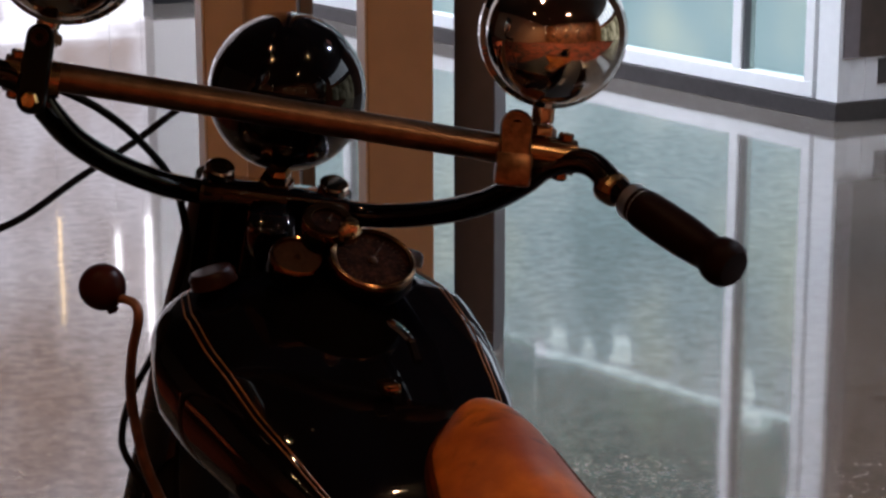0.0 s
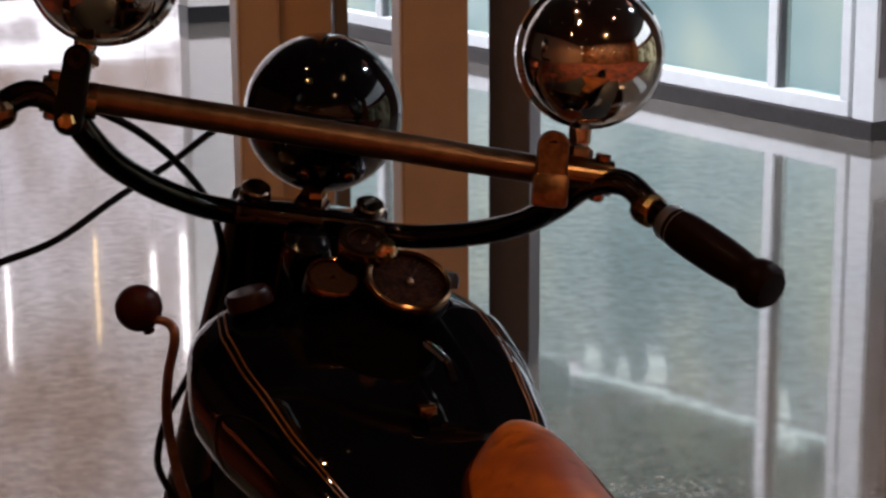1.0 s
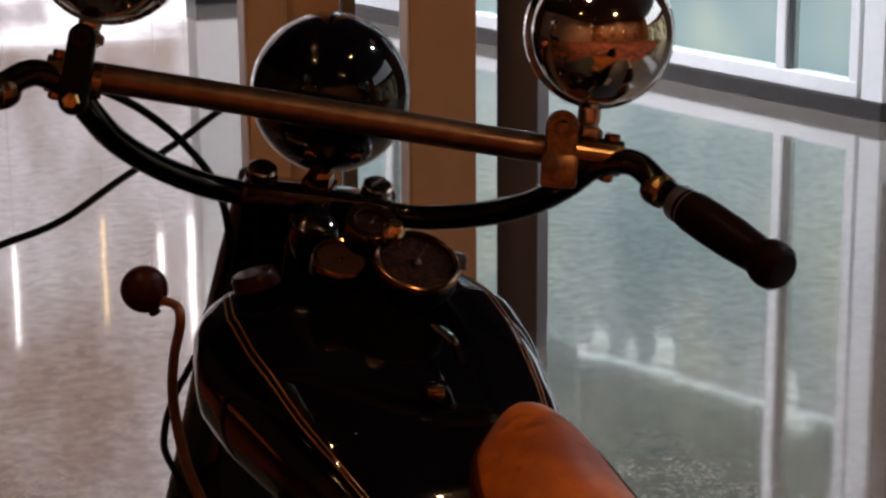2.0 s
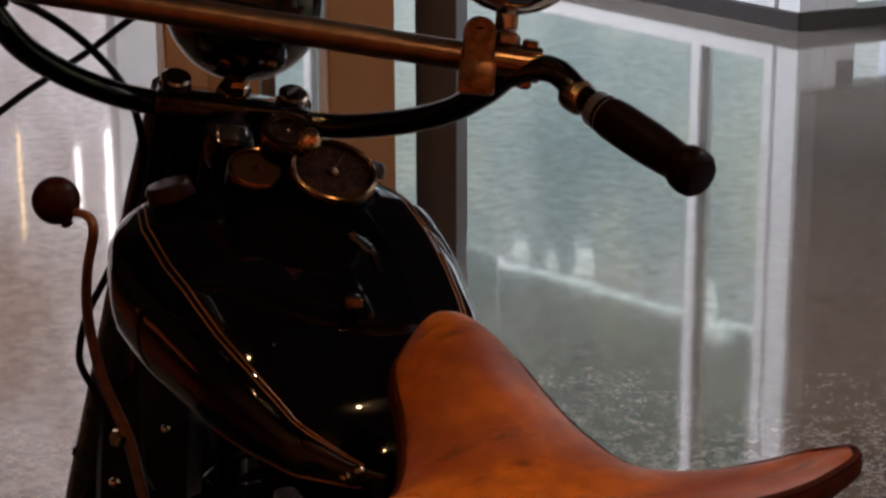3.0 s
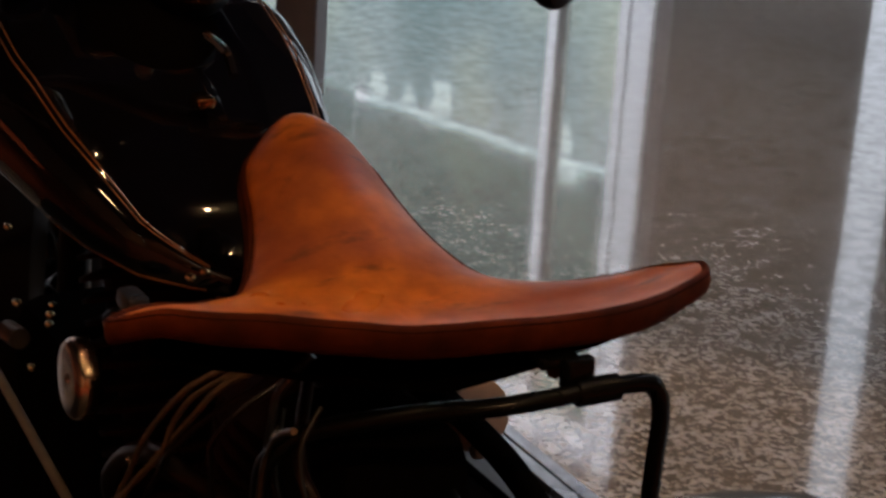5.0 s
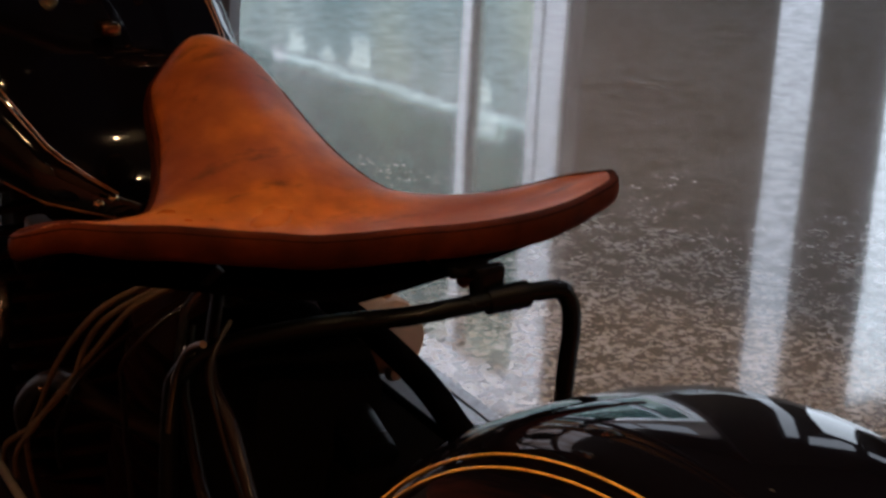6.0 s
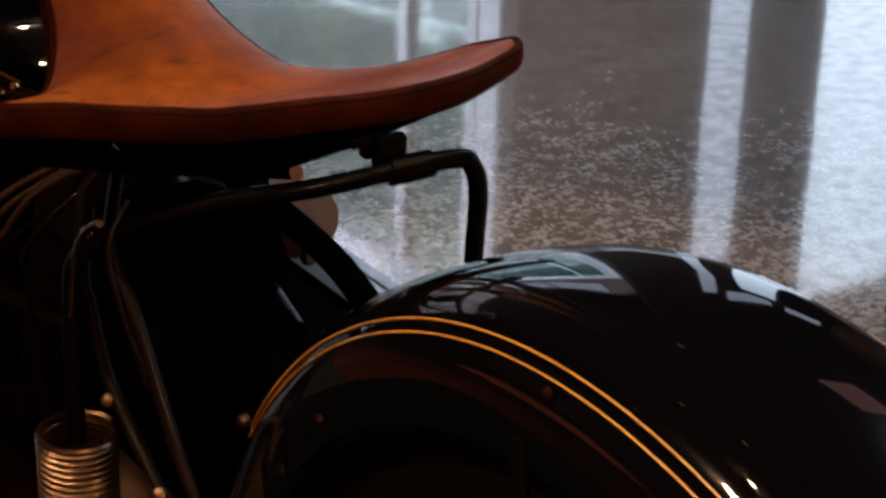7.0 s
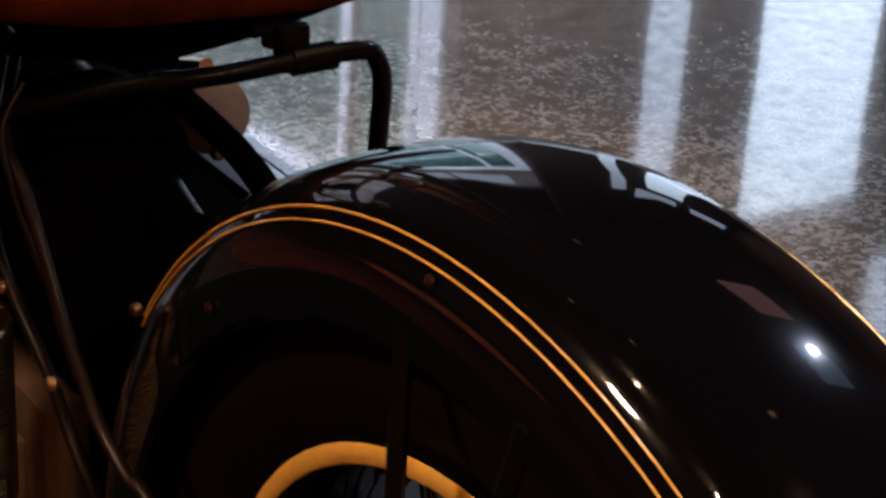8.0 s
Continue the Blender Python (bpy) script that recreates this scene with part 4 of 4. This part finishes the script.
for sx in (-1, 1):
    part("clamp", tube([sv(sx * 0.196, -0.149, 0.076), sv(sx * 0.242, -0.149, 0.076)], 0.0155, 20, 1), BRONZE, handlebar, "bronze clamp sleeve")
    g = lathe([(0.0, 0.006), (0.0145, 0.006), (0.0155, 0.012), (0.0165, 0.022), (0.0176, 0.028), (0.0180, 0.045), (0.0178, 0.075), (0.0160, 0.1), (0.0158, 0.107), (0.0192, 0.112), (0.0203, 0.120), (0.0190, 0.128), (0.0150, 0.1325), (0, 0.134)],
              sv(sx * 0.282, -0.189, 0.056), sd(sx * 0.073, -0.098, -0.028), 28)
    part("grip", g, GRIP, handlebar, "dark rubber hand grip")
    # chrome spot lamps
    bc, bd = sv(sx * 0.204, -0.168, 0.187 if sx < 0 else 0.180), sd(0, 1, -0.1)
    R = 0.0595
    prof = [(0, -R * 1.0)] + [(R * math.sin(t), -R * math.cos(t)) for t in np.linspace(0.12, 1.45, 16)] + [(R * 1.0, 0.005), (R * 1.06, 0.008), (R * 1.06, 0.018), (R * 0.98, 0.022)]
    lamp = part("spot_lamp", lathe(prof + [(0, 0.03)], bc, bd, 48), CHROME, bike, "round chrome spot lamp on the crossbar")
    foot, head = ((-0.2290, 0.9262, 1.004), (-0.2190, 0.9365, 1.042)) if sx < 0 else ((0.1645, 0.7969, 0.9160), (0.1740, 0.8095, 0.9560))
    run = (Vector(head) - Vector(foot)).normalized()
    part("stem", lathe([(0, 0.0), (0.0105, 0.0), (0.0105, 0.010), (0.0085, 0.0125), (0.0098, 0.016), (0.0098, 0.042), (0.013, 0.047), (0, 0.047)], foot, run, 24), WARMCHROME, lamp, "plated lamp stem")
    part("stem_nut", lathe([(0.0, 0.001), (0.0128, 0.001), (0.0132, 0.003), (0.0132, 0.008), (0.0122, 0.0095), (0, 0.0095)], foot, run, 6), COPPER, lamp, "", False)

hc, hd = sv(0, 0.061, 0.067), sd(0, 1, -0.05)
R = 0.0745
prof = [(0, -R * 1.05)] + [(R * math.sin(t), -R * 1.05 * math.cos(t)) for t in np.linspace(0.1, 1.5, 18)] + [(R, 0.008), (R * 1.004, 0.010), (R * 1.004, 0.020), (R * 0.96, 0.026), (0, 0.04)]
headlamp = part("headlamp", lathe(prof, hc, hd, 64), BLACK, bike, "round glossy black headlamp shell")
for sx in (-0.019, 0.019):
    n = (sd(sx, 0, 0) - hd.normalized() * 0.052 - Vector((0, 0, 0.049))).normalized()
    part("screw", lathe([(0, -0.002), (0.0062, -0.002), (0.0062, 0.003), (0.005, 0.0045), (0, 0.005)], hc + n * R * 1.02, n, 16), NICKEL, headlamp, "plated screw head")
part("stem_nut", lathe([(0, -0.012), (0.017, -0.012), (0.017, -0.004), (0.0135, -0.003), (0.0125, 0.006), (0.009, 0.010), (0, 0.011)], sv(0, 0, -0.003), SAX, 6), DIALRING, bike, "hexagon steering stem nut", False)
part("damper_knob", lathe([(0, -0.03), (0.019, -0.03), (0.022, -0.022), (0.0225, -0.004), (0.0205, 0.004), (0.013, 0.009), (0, 0.011)], (-0.024, 0.958, 0.826), (0.0, -0.45, 0.9), 28), BLACK, bike, "black domed steering damper knob")
# added box, keeps the space between the fork legs dark
part("gap_fill_fork", box((-0.066, -0.02, -0.30), (0.066, 0.012, -0.034), 0.008, SM @ Matrix.Rotation(RAKE, 4, "X")), DEAD_BLACK, bike, "added black box closing the gap between the fork legs")
for sx in (-1, 1):
    part("fork_nut", lathe([(0.0, -0.012), (0.0150, -0.012), (0.0150, -0.006), (0.0120, -0.005), (0.0120, -0.002), (0.0138, -0.001), (0.0138, 0.002), (0.0120, 0.0036), (0, 0.0042)], sv(sx * 0.053, 0, -0.004), sd(*SAX), 24), WARMCHROME, bike, "flat round fork cap nut")
    # outer fork legs with a slimmer rod inside each, following the raked head down to the rockers at the axle
    part("fork_leg", tube([sv(sx * w, 0.03, 0) - SAX * h for w, h in ((0.060, 0.02), (0.070, 0.2), (0.079, 0.44), (0.087, 0.585), (0.092, 0.715), (0.101, 0.83))], [0.014, 0.017, 0.0195, 0.0195, 0.0185, 0.015], 18), FORKP, bike, "black tapered fork leg")
    part("fork_rod", tube([sv(sx * w, 0.03, 0) - SAX * h for w, h in ((0.050, 0.05), (0.058, 0.3), (0.062, 0.47), (0.062, 0.675), (0.069, 0.805))], 0.0095, 12), LEVER, bike, "brown metal fork rod")
    part("rocker", tube([sv(sx * 0.100, 0.03, 0) - SAX * 0.81, sv(sx * 0.085, 0.09, 0) - SAX * 0.72, sv(sx * 0.062, 0.16, 0) - SAX * 0.625], 0.011, 12), FRAME, bike)
    for h in (0.53, 0.70):
        part("fork_stud", lathe([(0, -0.004), (0.006, -0.004), (0.006, 0.009), (0.0045, 0.011), (0, 0.012)], sv(sx * (0.094 if h < 0.6 else 0.108), 0.03, 0) - SAX * h, sd(sx, 0, 0), 12), FRAME, bike)
part("fork_crown", box((-0.07, -0.025, -0.035), (0.07, 0.03, -0.012), 0.006, SM), BLACK, bike)
part("head_tube", tube([SPIV - SAX * 0.03, SPIV - SAX * 0.22], 0.03, 20), BLACK, bike)

# front wheel and guard
wheel(Vector((0.075, 1.43, 0.312)), -radians(27), GOLD, 0.885)

# ---- shift lever
shift = part("shift_lever", tube([(-0.204, 0.842, 0.806), (-0.192, 0.823, 0.805), (-0.19, 0.815, 0.793), (-0.19, 0.84, 0.754), (-0.18, 0.883, 0.702), (-0.165, 0.903, 0.639), (-0.142, 0.915, 0.577), (-0.13, 0.923, 0.527), (-0.12, 0.932, 0.473)], [0.0035, 0.004, 0.0042, 0.0042, 0.0046, 0.005, 0.0056, 0.0052, 0.0045], 10), LEVER, bike, "bent red-brown metal hand shift lever")
bolt_head("lever_bolt", (-0.148, 0.915, 0.577), (-1, -0.3, 0.35), 0.0085, GLINT, shift, "brass bolt")
part("knob", lathe([(0, -0.0195)] + [(0.0195 * math.sin(t), -0.0195 * math.cos(t)) for t in np.linspace(0.15, 2.9, 16)] + [(0.005, 0.024), (0.0, 0.024)], (-0.21, 0.848, 0.814), (0.25, 0.1, -0.6), 28), BROWNKNOB, shift, "dark red-brown ball knob")

# ---- frame, engine
for pts, r in (([(0, 0.99, 0.70), (0, 0.75, 0.60), (0, 0.45, 0.60), (0, 0.30, 0.56)], 0.016),
               ([(0, 0.42, 0.60), (0, 0.36, 0.35), (0, 0.33, 0.18)], 0.016),
               ([(0, 1.03, 0.62), (0, 1.06, 0.40), (0, 0.98, 0.16), (0, 0.33, 0.14)], 0.016)):
    part("frame_tube", tube(pts, r, 12), FRAME, bike)
for sx in (-1, 1):
    if sx > 0:
        part("brake_link", tube([(sx * 0.112, 0.30, 0.56), (sx * 0.112, 0.281, 0.535), (sx * 0.112, 0.25, 0.50), (sx * 0.112, 0.212, 0.479), (sx * 0.11, 0.19, 0.45), (sx * 0.1, 0.15, 0.38)], 0.0055, 10), FRAME, bike)
    part("frame_tube", tube([(sx * 0.03, 0.33, 0.16), (sx * 0.09, 0.20, 0.24), (sx * 0.095, -0.1, 0.355)], 0.011, 12), FRAME, bike)
part("brake_pipe", tube([(-0.08, 0.37, 0.665), (-0.112, 0.3135, 0.6374), (-0.112, 0.2833, 0.6166), (-0.112, 0.2544, 0.5813), (-0.112, 0.2345, 0.5555), (-0.112, 0.2145, 0.5354), (-0.112, 0.188, 0.512), (-0.112, 0.15, 0.496), (-0.11, 0.11, 0.485), (-0.1, -0.1, 0.36)], 0.0042, 10), ROD, bike, "brown-black bent pipe")
part("brake_pipe", tube([(-0.1, 0.37, 0.645), (-0.112, 0.3518, 0.6106), (-0.112, 0.3446, 0.5944), (-0.112, 0.3321, 0.5688), (-0.112, 0.3146, 0.5456), (-0.112, 0.2559, 0.5089), (-0.112, 0.2284, 0.4844), (-0.112, 0.1952, 0.4607), (-0.1, 0.15, 0.40)], 0.0042, 10), ROD, bike, "brown-black bent pipe")
part("hook_rod", tube([(-0.128, 0.2885, 0.6703), (-0.128, 0.3036, 0.6615), (-0.128, 0.3198, 0.6463), (-0.128, 0.3305, 0.6237), (-0.128, 0.3375, 0.5908)], 0.0024, 10), NICKEL, bike, "bent metal rod end")
part("intake_pipe", tube([(-0.1, 0.668, 0.435), (-0.105, 0.6611, 0.4587), (-0.105, 0.6339, 0.4872), (-0.105, 0.5943, 0.5115), (-0.105, 0.554, 0.5249), (-0.1, 0.5291, 0.5222), (-0.06, 0.50, 0.50)], 0.009, 12), ROD, bike, "dark brown curved pipe")
part("pipe_nut", lathe([(0, -0.004), (0.0042, -0.003), (0.0046, 0.0), (0.0042, 0.003), (0.0018, 0.005), (0, 0.0052)], (-0.117, 0.312, 0.542), (-0.8, -0.5, 0.4), 14), SILVER, bike)
part("pipe_nut", lathe([(0, -0.004), (0.0045, -0.003), (0.0045, 0.003), (0.002, 0.005), (0, 0.0052)], (-0.117, 0.240, 0.512), (-0.8, -0.5, 0.5), 14), SILVER, bike)
part("oil_tank", box((-0.075, 0.33, 0.44), (0.03, 0.46, 0.62), 0.025), DEAD_BLACK, bike, "black oil tank under the saddle")
# four added boxes close gaps where only darkness shows between the parts
part("gap_fill_cylinders", box((0.05, 0.52, 0.28), (0.12, 0.93, 0.61), 0.03), DEAD_BLACK, bike, "added black box closing the gap beside the cylinders")
part("gap_fill_saddle", box((-0.02, 0.29, 0.26), (0.068, 0.47, 0.553), 0.012), DEAD_BLACK, bike, "added black box closing the gap under the saddle")
part("gap_fill_front", box((-0.075, 0.875, 0.14), (0.09, 1.03, 0.475), 0.03), DEAD_BLACK, bike, "added black box closing the gap ahead of the cylinders")
part("gap_fill_stay", box((0.080, 0.345, 0.26), (0.088, 0.50, 0.538), 0.003), DEAD_BLACK, bike, "added black plate closing the gap behind the stay")
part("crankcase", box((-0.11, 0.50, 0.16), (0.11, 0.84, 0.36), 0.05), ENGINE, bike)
for y0, y1 in ((0.60, 0.52), (0.74, 0.84)):
    bm = bmesh.new()
    a, b = Vector((0, y0, 0.34)), Vector((0, y1, 0.58))
    ax = (b - a).normalized()
    prof = []
    L = (b - a).length
    for i in range(14):
        h = L * i / 14
        prof += [(0.05, h), (0.05, h + L / 28), (0.07, h + L / 28), (0.07, h + L / 28 + 0.004)]
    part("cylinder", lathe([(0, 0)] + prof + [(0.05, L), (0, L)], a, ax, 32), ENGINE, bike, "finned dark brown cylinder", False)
part("horn_cover", lathe([(0, 0.0085), (0.003, 0.0085), (0.0032, 0.0100), (0.0045, 0.0100), (0.005, 0.0088), (0.024, 0.0095), (0.029, 0.0085), (0.0325, 0.005), (0.034, 0.0), (0.033, -0.008), (0.028, -0.012), (0, -0.013)], (-0.118, 0.704, 0.527), (-0.97, 0.06, 0.05), 40), WARMCHROME, bike, "round chrome cover")

# ---- rods, cables and small hardware
part("brake_rod", tube([(-0.13, 0.916, 0.466), (-0.13, 0.7244, 0.4327), (-0.128, 0.55, 0.40)], 0.0042, 10), PALEROD, bike, "straight pale grey rod")
part("switch_barrel", tube([(-0.113, 0.905, 0.487), (-0.11, 0.878, 0.489)], 0.0095, 16), STEEL, bike)
for nm, pts in (("wire", [(-0.06, 0.44, 0.655), (-0.1, 0.478, 0.623), (-0.115, 0.502, 0.598), (-0.12, 0.55, 0.547), (-0.12, 0.586, 0.499), (-0.12, 0.618, 0.447), (-0.10, 0.63, 0.36)]),
                ("wire", [(-0.06, 0.46, 0.64), (-0.1, 0.496, 0.603), (-0.112, 0.516, 0.573), (-0.118, 0.528, 0.542), (-0.125, 0.591, 0.48), (-0.13, 0.641, 0.439), (-0.11, 0.68, 0.38)]),
                ("wire", [(-0.06, 0.43, 0.65), (-0.095, 0.463, 0.622), (-0.108, 0.5, 0.579), (-0.12, 0.545, 0.526), (-0.128, 0.577, 0.487), (-0.13, 0.616, 0.441), (-0.11, 0.65, 0.37)])):
    part(nm, tube(pts, 0.0023, 8), WIRE, bike, "tan cloth-covered wire")
part("cable", tube([(-0.2167, 0.9358, 0.9648), (-0.1778, 0.9579, 0.9416), (-0.1332, 0.9963, 0.9043), (-0.0867, 1.0521, 0.8511), (-0.0711, 1.0655, 0.7984), (-0.0734, 1.0783, 0.7573), (-0.0912, 1.1014, 0.6864), (-0.1164, 1.1195, 0.6274), (-0.1271, 1.1159, 0.5954), (-0.1267, 1.1102, 0.574), (-0.112, 1.09, 0.54), (-0.08, 1.06, 0.46)], 0.0037, 8), RUBBER, bike, "black control cable")
part("cable", tube([(-0.02, 1.085, 0.91), (-0.0565, 1.0896, 0.9171), (-0.1221, 1.0551, 0.8907), (-0.1847, 1.0204, 0.8685), (-0.2448, 0.9845, 0.8457), (-0.299, 0.9606, 0.8363), (-0.3509, 0.9365, 0.83), (-0.385, 0.92, 0.86), (-0.36, 0.86, 0.93), sv(-0.30, -0.21, 0.055)], 0.0034, 8), RUBBER, bike, "black control cable")
part("cable", tube([sv(-0.05, -0.01, -0.03), (-0.062, 1.03, 0.76), (-0.068, 1.04, 0.68), (-0.09, 1.06, 0.58), (-0.09, 1.04, 0.45)], 0.003, 8), RUBBER, bike, "black control cable")

for c, g in (((-0.12, 1.045, 0.482), 1.3), ((-0.10, 0.941, 0.5685), 0.9), ((-0.10, 0.918, 0.5055), 1.0), ((-0.10, 0.826, 0.530), 1.0), ((-0.10, 0.830, 0.520), 0.9), ((-0.10, 0.821, 0.541), 0.7), ((-0.12, 0.966, 0.462), 1.0), ((-0.12, 1.006, 0.424), 0.8), ((-0.055, 0.632, 0.63), 1.0), ((-0.045, 0.627, 0.635), 0.9), ((-0.12, 0.585, 0.512), 0.6), ((-0.105, 0.862, 0.468), 0.9), ((-0.121, 0.3236, 0.6498), 1.0)):
    part("bolt", lathe(sized([(0.0040, -0.002), (0.0040, 0.001), (0.0033, 0.0026), (0.0019, 0.0037), (0, 0.0041)], g), c, (-0.6, -0.55, 0.55), 14), GLINT, bike, "small domed brass nut")
for pts, r, m, l in (([(-0.03, 0.42, 0.66), (-0.09, 0.475, 0.60), (-0.118, 0.5075, 0.5543), (-0.118, 0.5322, 0.5243), (-0.118, 0.5581, 0.4898), (-0.11, 0.575, 0.45)], 0.0022, ROD, "thin red-brown oil line"),
                     ([(-0.03, 0.40, 0.67), (-0.09, 0.42, 0.63), (-0.118, 0.4315, 0.5982), (-0.118, 0.4347, 0.5771), (-0.11, 0.45, 0.53), (-0.10, 0.46, 0.46)], 0.0020, ROD, "thin red-brown oil line"),
                     ([(-0.10, 0.31, 0.672), (-0.118, 0.3009, 0.6477), (-0.118, 0.2842, 0.6142), (-0.112, 0.262, 0.57)], 0.0018, ROD, "thin brown line"),
                     ([(-0.10, 0.325, 0.70), (-0.118, 0.3321, 0.6755), (-0.118, 0.3411, 0.6524), (-0.116, 0.3511, 0.6292)], 0.0030, FORKP, "short grey tube")):
    part("oil_line", tube(pts, r, 8), m, bike, l)
part("valve_cover", lathe([(0, 0.0), (0.010, 0.0), (0.011, 0.004), (0.010, 0.02), (0.006, 0.024), (0, 0.025)], (-0.085, 0.70, 0.56), (-0.3, -0.2, 0.9), 20), FRAME, bike)

# filler caps and the small lever on the tank
for sx in (-1, 1):
    part("filler_cap", lathe([(0, 0.0), (0.021, 0.0), (0.021, 0.010), (0.018, 0.014), (0, 0.016)], (sx * 0.088, 0.93, 0.783), (sx * 0.25, 0.1, 1), 28), CAPS, bike, "round metal filler cap")
part("tank_lever", tube([(0.028, 0.81, 0.765), (0.033, 0.78, 0.758), (0.03, 0.755, 0.745)], 0.004, 8), CHROME, bike)
part("tank_strap", box((-0.008, 0.737, 0.724), (0.008, 0.757, 0.735), 0.003), BRONZE, bike)
part("indicator_lamp", lathe([(0, -0.006), (0.009, -0.006), (0.0105, 0.0), (0.0095, 0.007), (0.006, 0.012), (0, 0.0135)], (0.008, 0.85, 0.838), UPD, 24), GLINT, bike, "small domed bright lamp")

# grip collars and knurled nuts, lamp rims and clamp bolts
for sx in (-1, 1):
    gd = sd(sx * 0.073, -0.098, -0.028).normalized()
    g0 = sv(sx * 0.282, -0.189, 0.056)
    part("collar", lathe([(0.0125, 0.007), (0.0150, 0.0075), (0.0160, 0.0095), (0.0160, 0.0205), (0.0167, 0.022), (0.0158, 0.0245)], g0, gd, 28), SILVERTRIM, handlebar, "polished metal collar")
    part("knurled_nut", lathe([(0.0110, -0.026), (0.0140, -0.024), (0.0152, -0.019), (0.0152, -0.012), (0.0140, -0.007), (0.0110, -0.005)], g0, gd, 14), BRONZE, handlebar, "knurled metal nut", False)
    if sx < 0:
        # black link from the lamp stem down over the bar, with an eye above and a brass bolt below
        eye, low, n = Vector((-0.2335, 0.9212, 1.0109)), Vector((-0.2457, 0.9136, 0.9607)), Vector((-0.40, -0.90, 0.16)).normalized()
        link = plate_into(bmesh.new(), eye, low, 0.0115, 0.0118, n, 0.012)
        link_ob = part("bracket", link, FRAME, handlebar, "black link plate")
        part("eye", lathe([(0.0032, 0.0068), (0.0045, 0.0078), (0.0072, 0.0078), (0.0080, 0.006), (0.0080, 0.002)], eye, n, 24), CAPS, link_ob, "dark red-brown eye ring")
        bolt_head("clamp_bolt", low + n * 0.005, n, 0.0078, BRASS, handlebar, "brass hexagon bolt")
    else:
        # cast lug: a flat block gripping the bar, with a round eye above it
        eye, low, n = Vector((0.1397, 0.7945, 0.9294)), Vector((0.1335, 0.7879, 0.8965)), Vector((-0.40, -0.90, 0.16)).normalized()
        up = (eye - low).normalized()
        turn = Matrix.Translation(low) @ Matrix((up.cross(n).normalized(), up, n)).transposed().to_4x4()
        lug = box_into(plate_into(bmesh.new(), eye, low, 0.0140, 0.0125, n, 0.018), (-0.0155, -0.017, -0.011), (0.0155, 0.012, 0.0105), 0.0035, turn)
        lug_ob = part("bracket", lug, COPPER, handlebar, "cast bronze lug with a round eye")
        # flat black disc, the darkness inside the eye
        part("eye", lathe([(0.0, 0.0093), (0.0052, 0.0093)], eye, n, 24), DEAD_BLACK, lug_ob, "black disc in place of a shaded hole")
        part("eye_ring", lathe([(0.0052, 0.0085), (0.0062, 0.0105), (0.0085, 0.0105), (0.0098, 0.0085)], eye, n, 28), COPPER, lug_ob, "raised ring round the eye")
    bolt_head("clamp_bolt", sv(sx * 0.232, -0.149, 0.09), sd(0, 0, 1), 0.007, BRONZE, handlebar)
    bolt_head("clamp_bolt", sv(sx * 0.232, -0.149, 0.0615), sd(0, 0, -1), 0.007, BRONZE, handlebar)

part("exhaust_tip", tube([(0.128, 0.74, 0.505), (0.129, 0.655, 0.531), (0.130, 0.591, 0.549), (0.130, 0.520, 0.571)], [0.0085, 0.0075, 0.0065, 0.006], 18), CHROME, bike, "polished tapering tube beside the frame")
# right side: tan leather tool roll and braces seen behind the frame
part("tool_roll", tube([(0.15, 0.66, 0.49), (0.152, 0.62, 0.50), (0.155, 0.567, 0.513), (0.156, 0.545, 0.522)], [0.03, 0.033, 0.033, 0.025], 20), ROLL, bike, "grey-tan canvas tool roll")
part("roll_knob", lathe([(0, 0), (0.007, 0.001), (0.009, 0.006), (0.006, 0.011), (0, 0.012)], (0.152, 0.545, 0.492), (0, -1, 0), 14), STEEL, bike)
part("tag", lathe([(0, -0.006), (0.004, -0.005), (0.0058, 0.0), (0.004, 0.005), (0, 0.006)], (0.043, 0.275, 0.689), (0.3, -0.3, 1), 14), LEATHER_DARK, bike, "brown leather end under the saddle")
part("coil_cover", box((-0.103, 0.632, 0.602), (-0.085, 0.664, 0.618), 0.005), FORKP, bike, "small dark metal cover")
part("gearbox", box_into(box_into(box((-0.085, 0.335, 0.20), (-0.045, 0.455, 0.432), 0.016), (-0.098, 0.36, 0.33), (-0.08, 0.43, 0.40), 0.008), (-0.094, 0.335, 0.22), (-0.08, 0.45, 0.30), 0.01), ALLOY, bike, "dull warm alloy gearbox casing")
part("rear_stay", tube([(0.06, 0.60, 0.575), (0.09, 0.53, 0.566), (0.09, 0.41, 0.56), (0.09, 0.34, 0.54), (0.088, 0.25, 0.505)], 0.010, 12), DEAD_BLACK, bike)
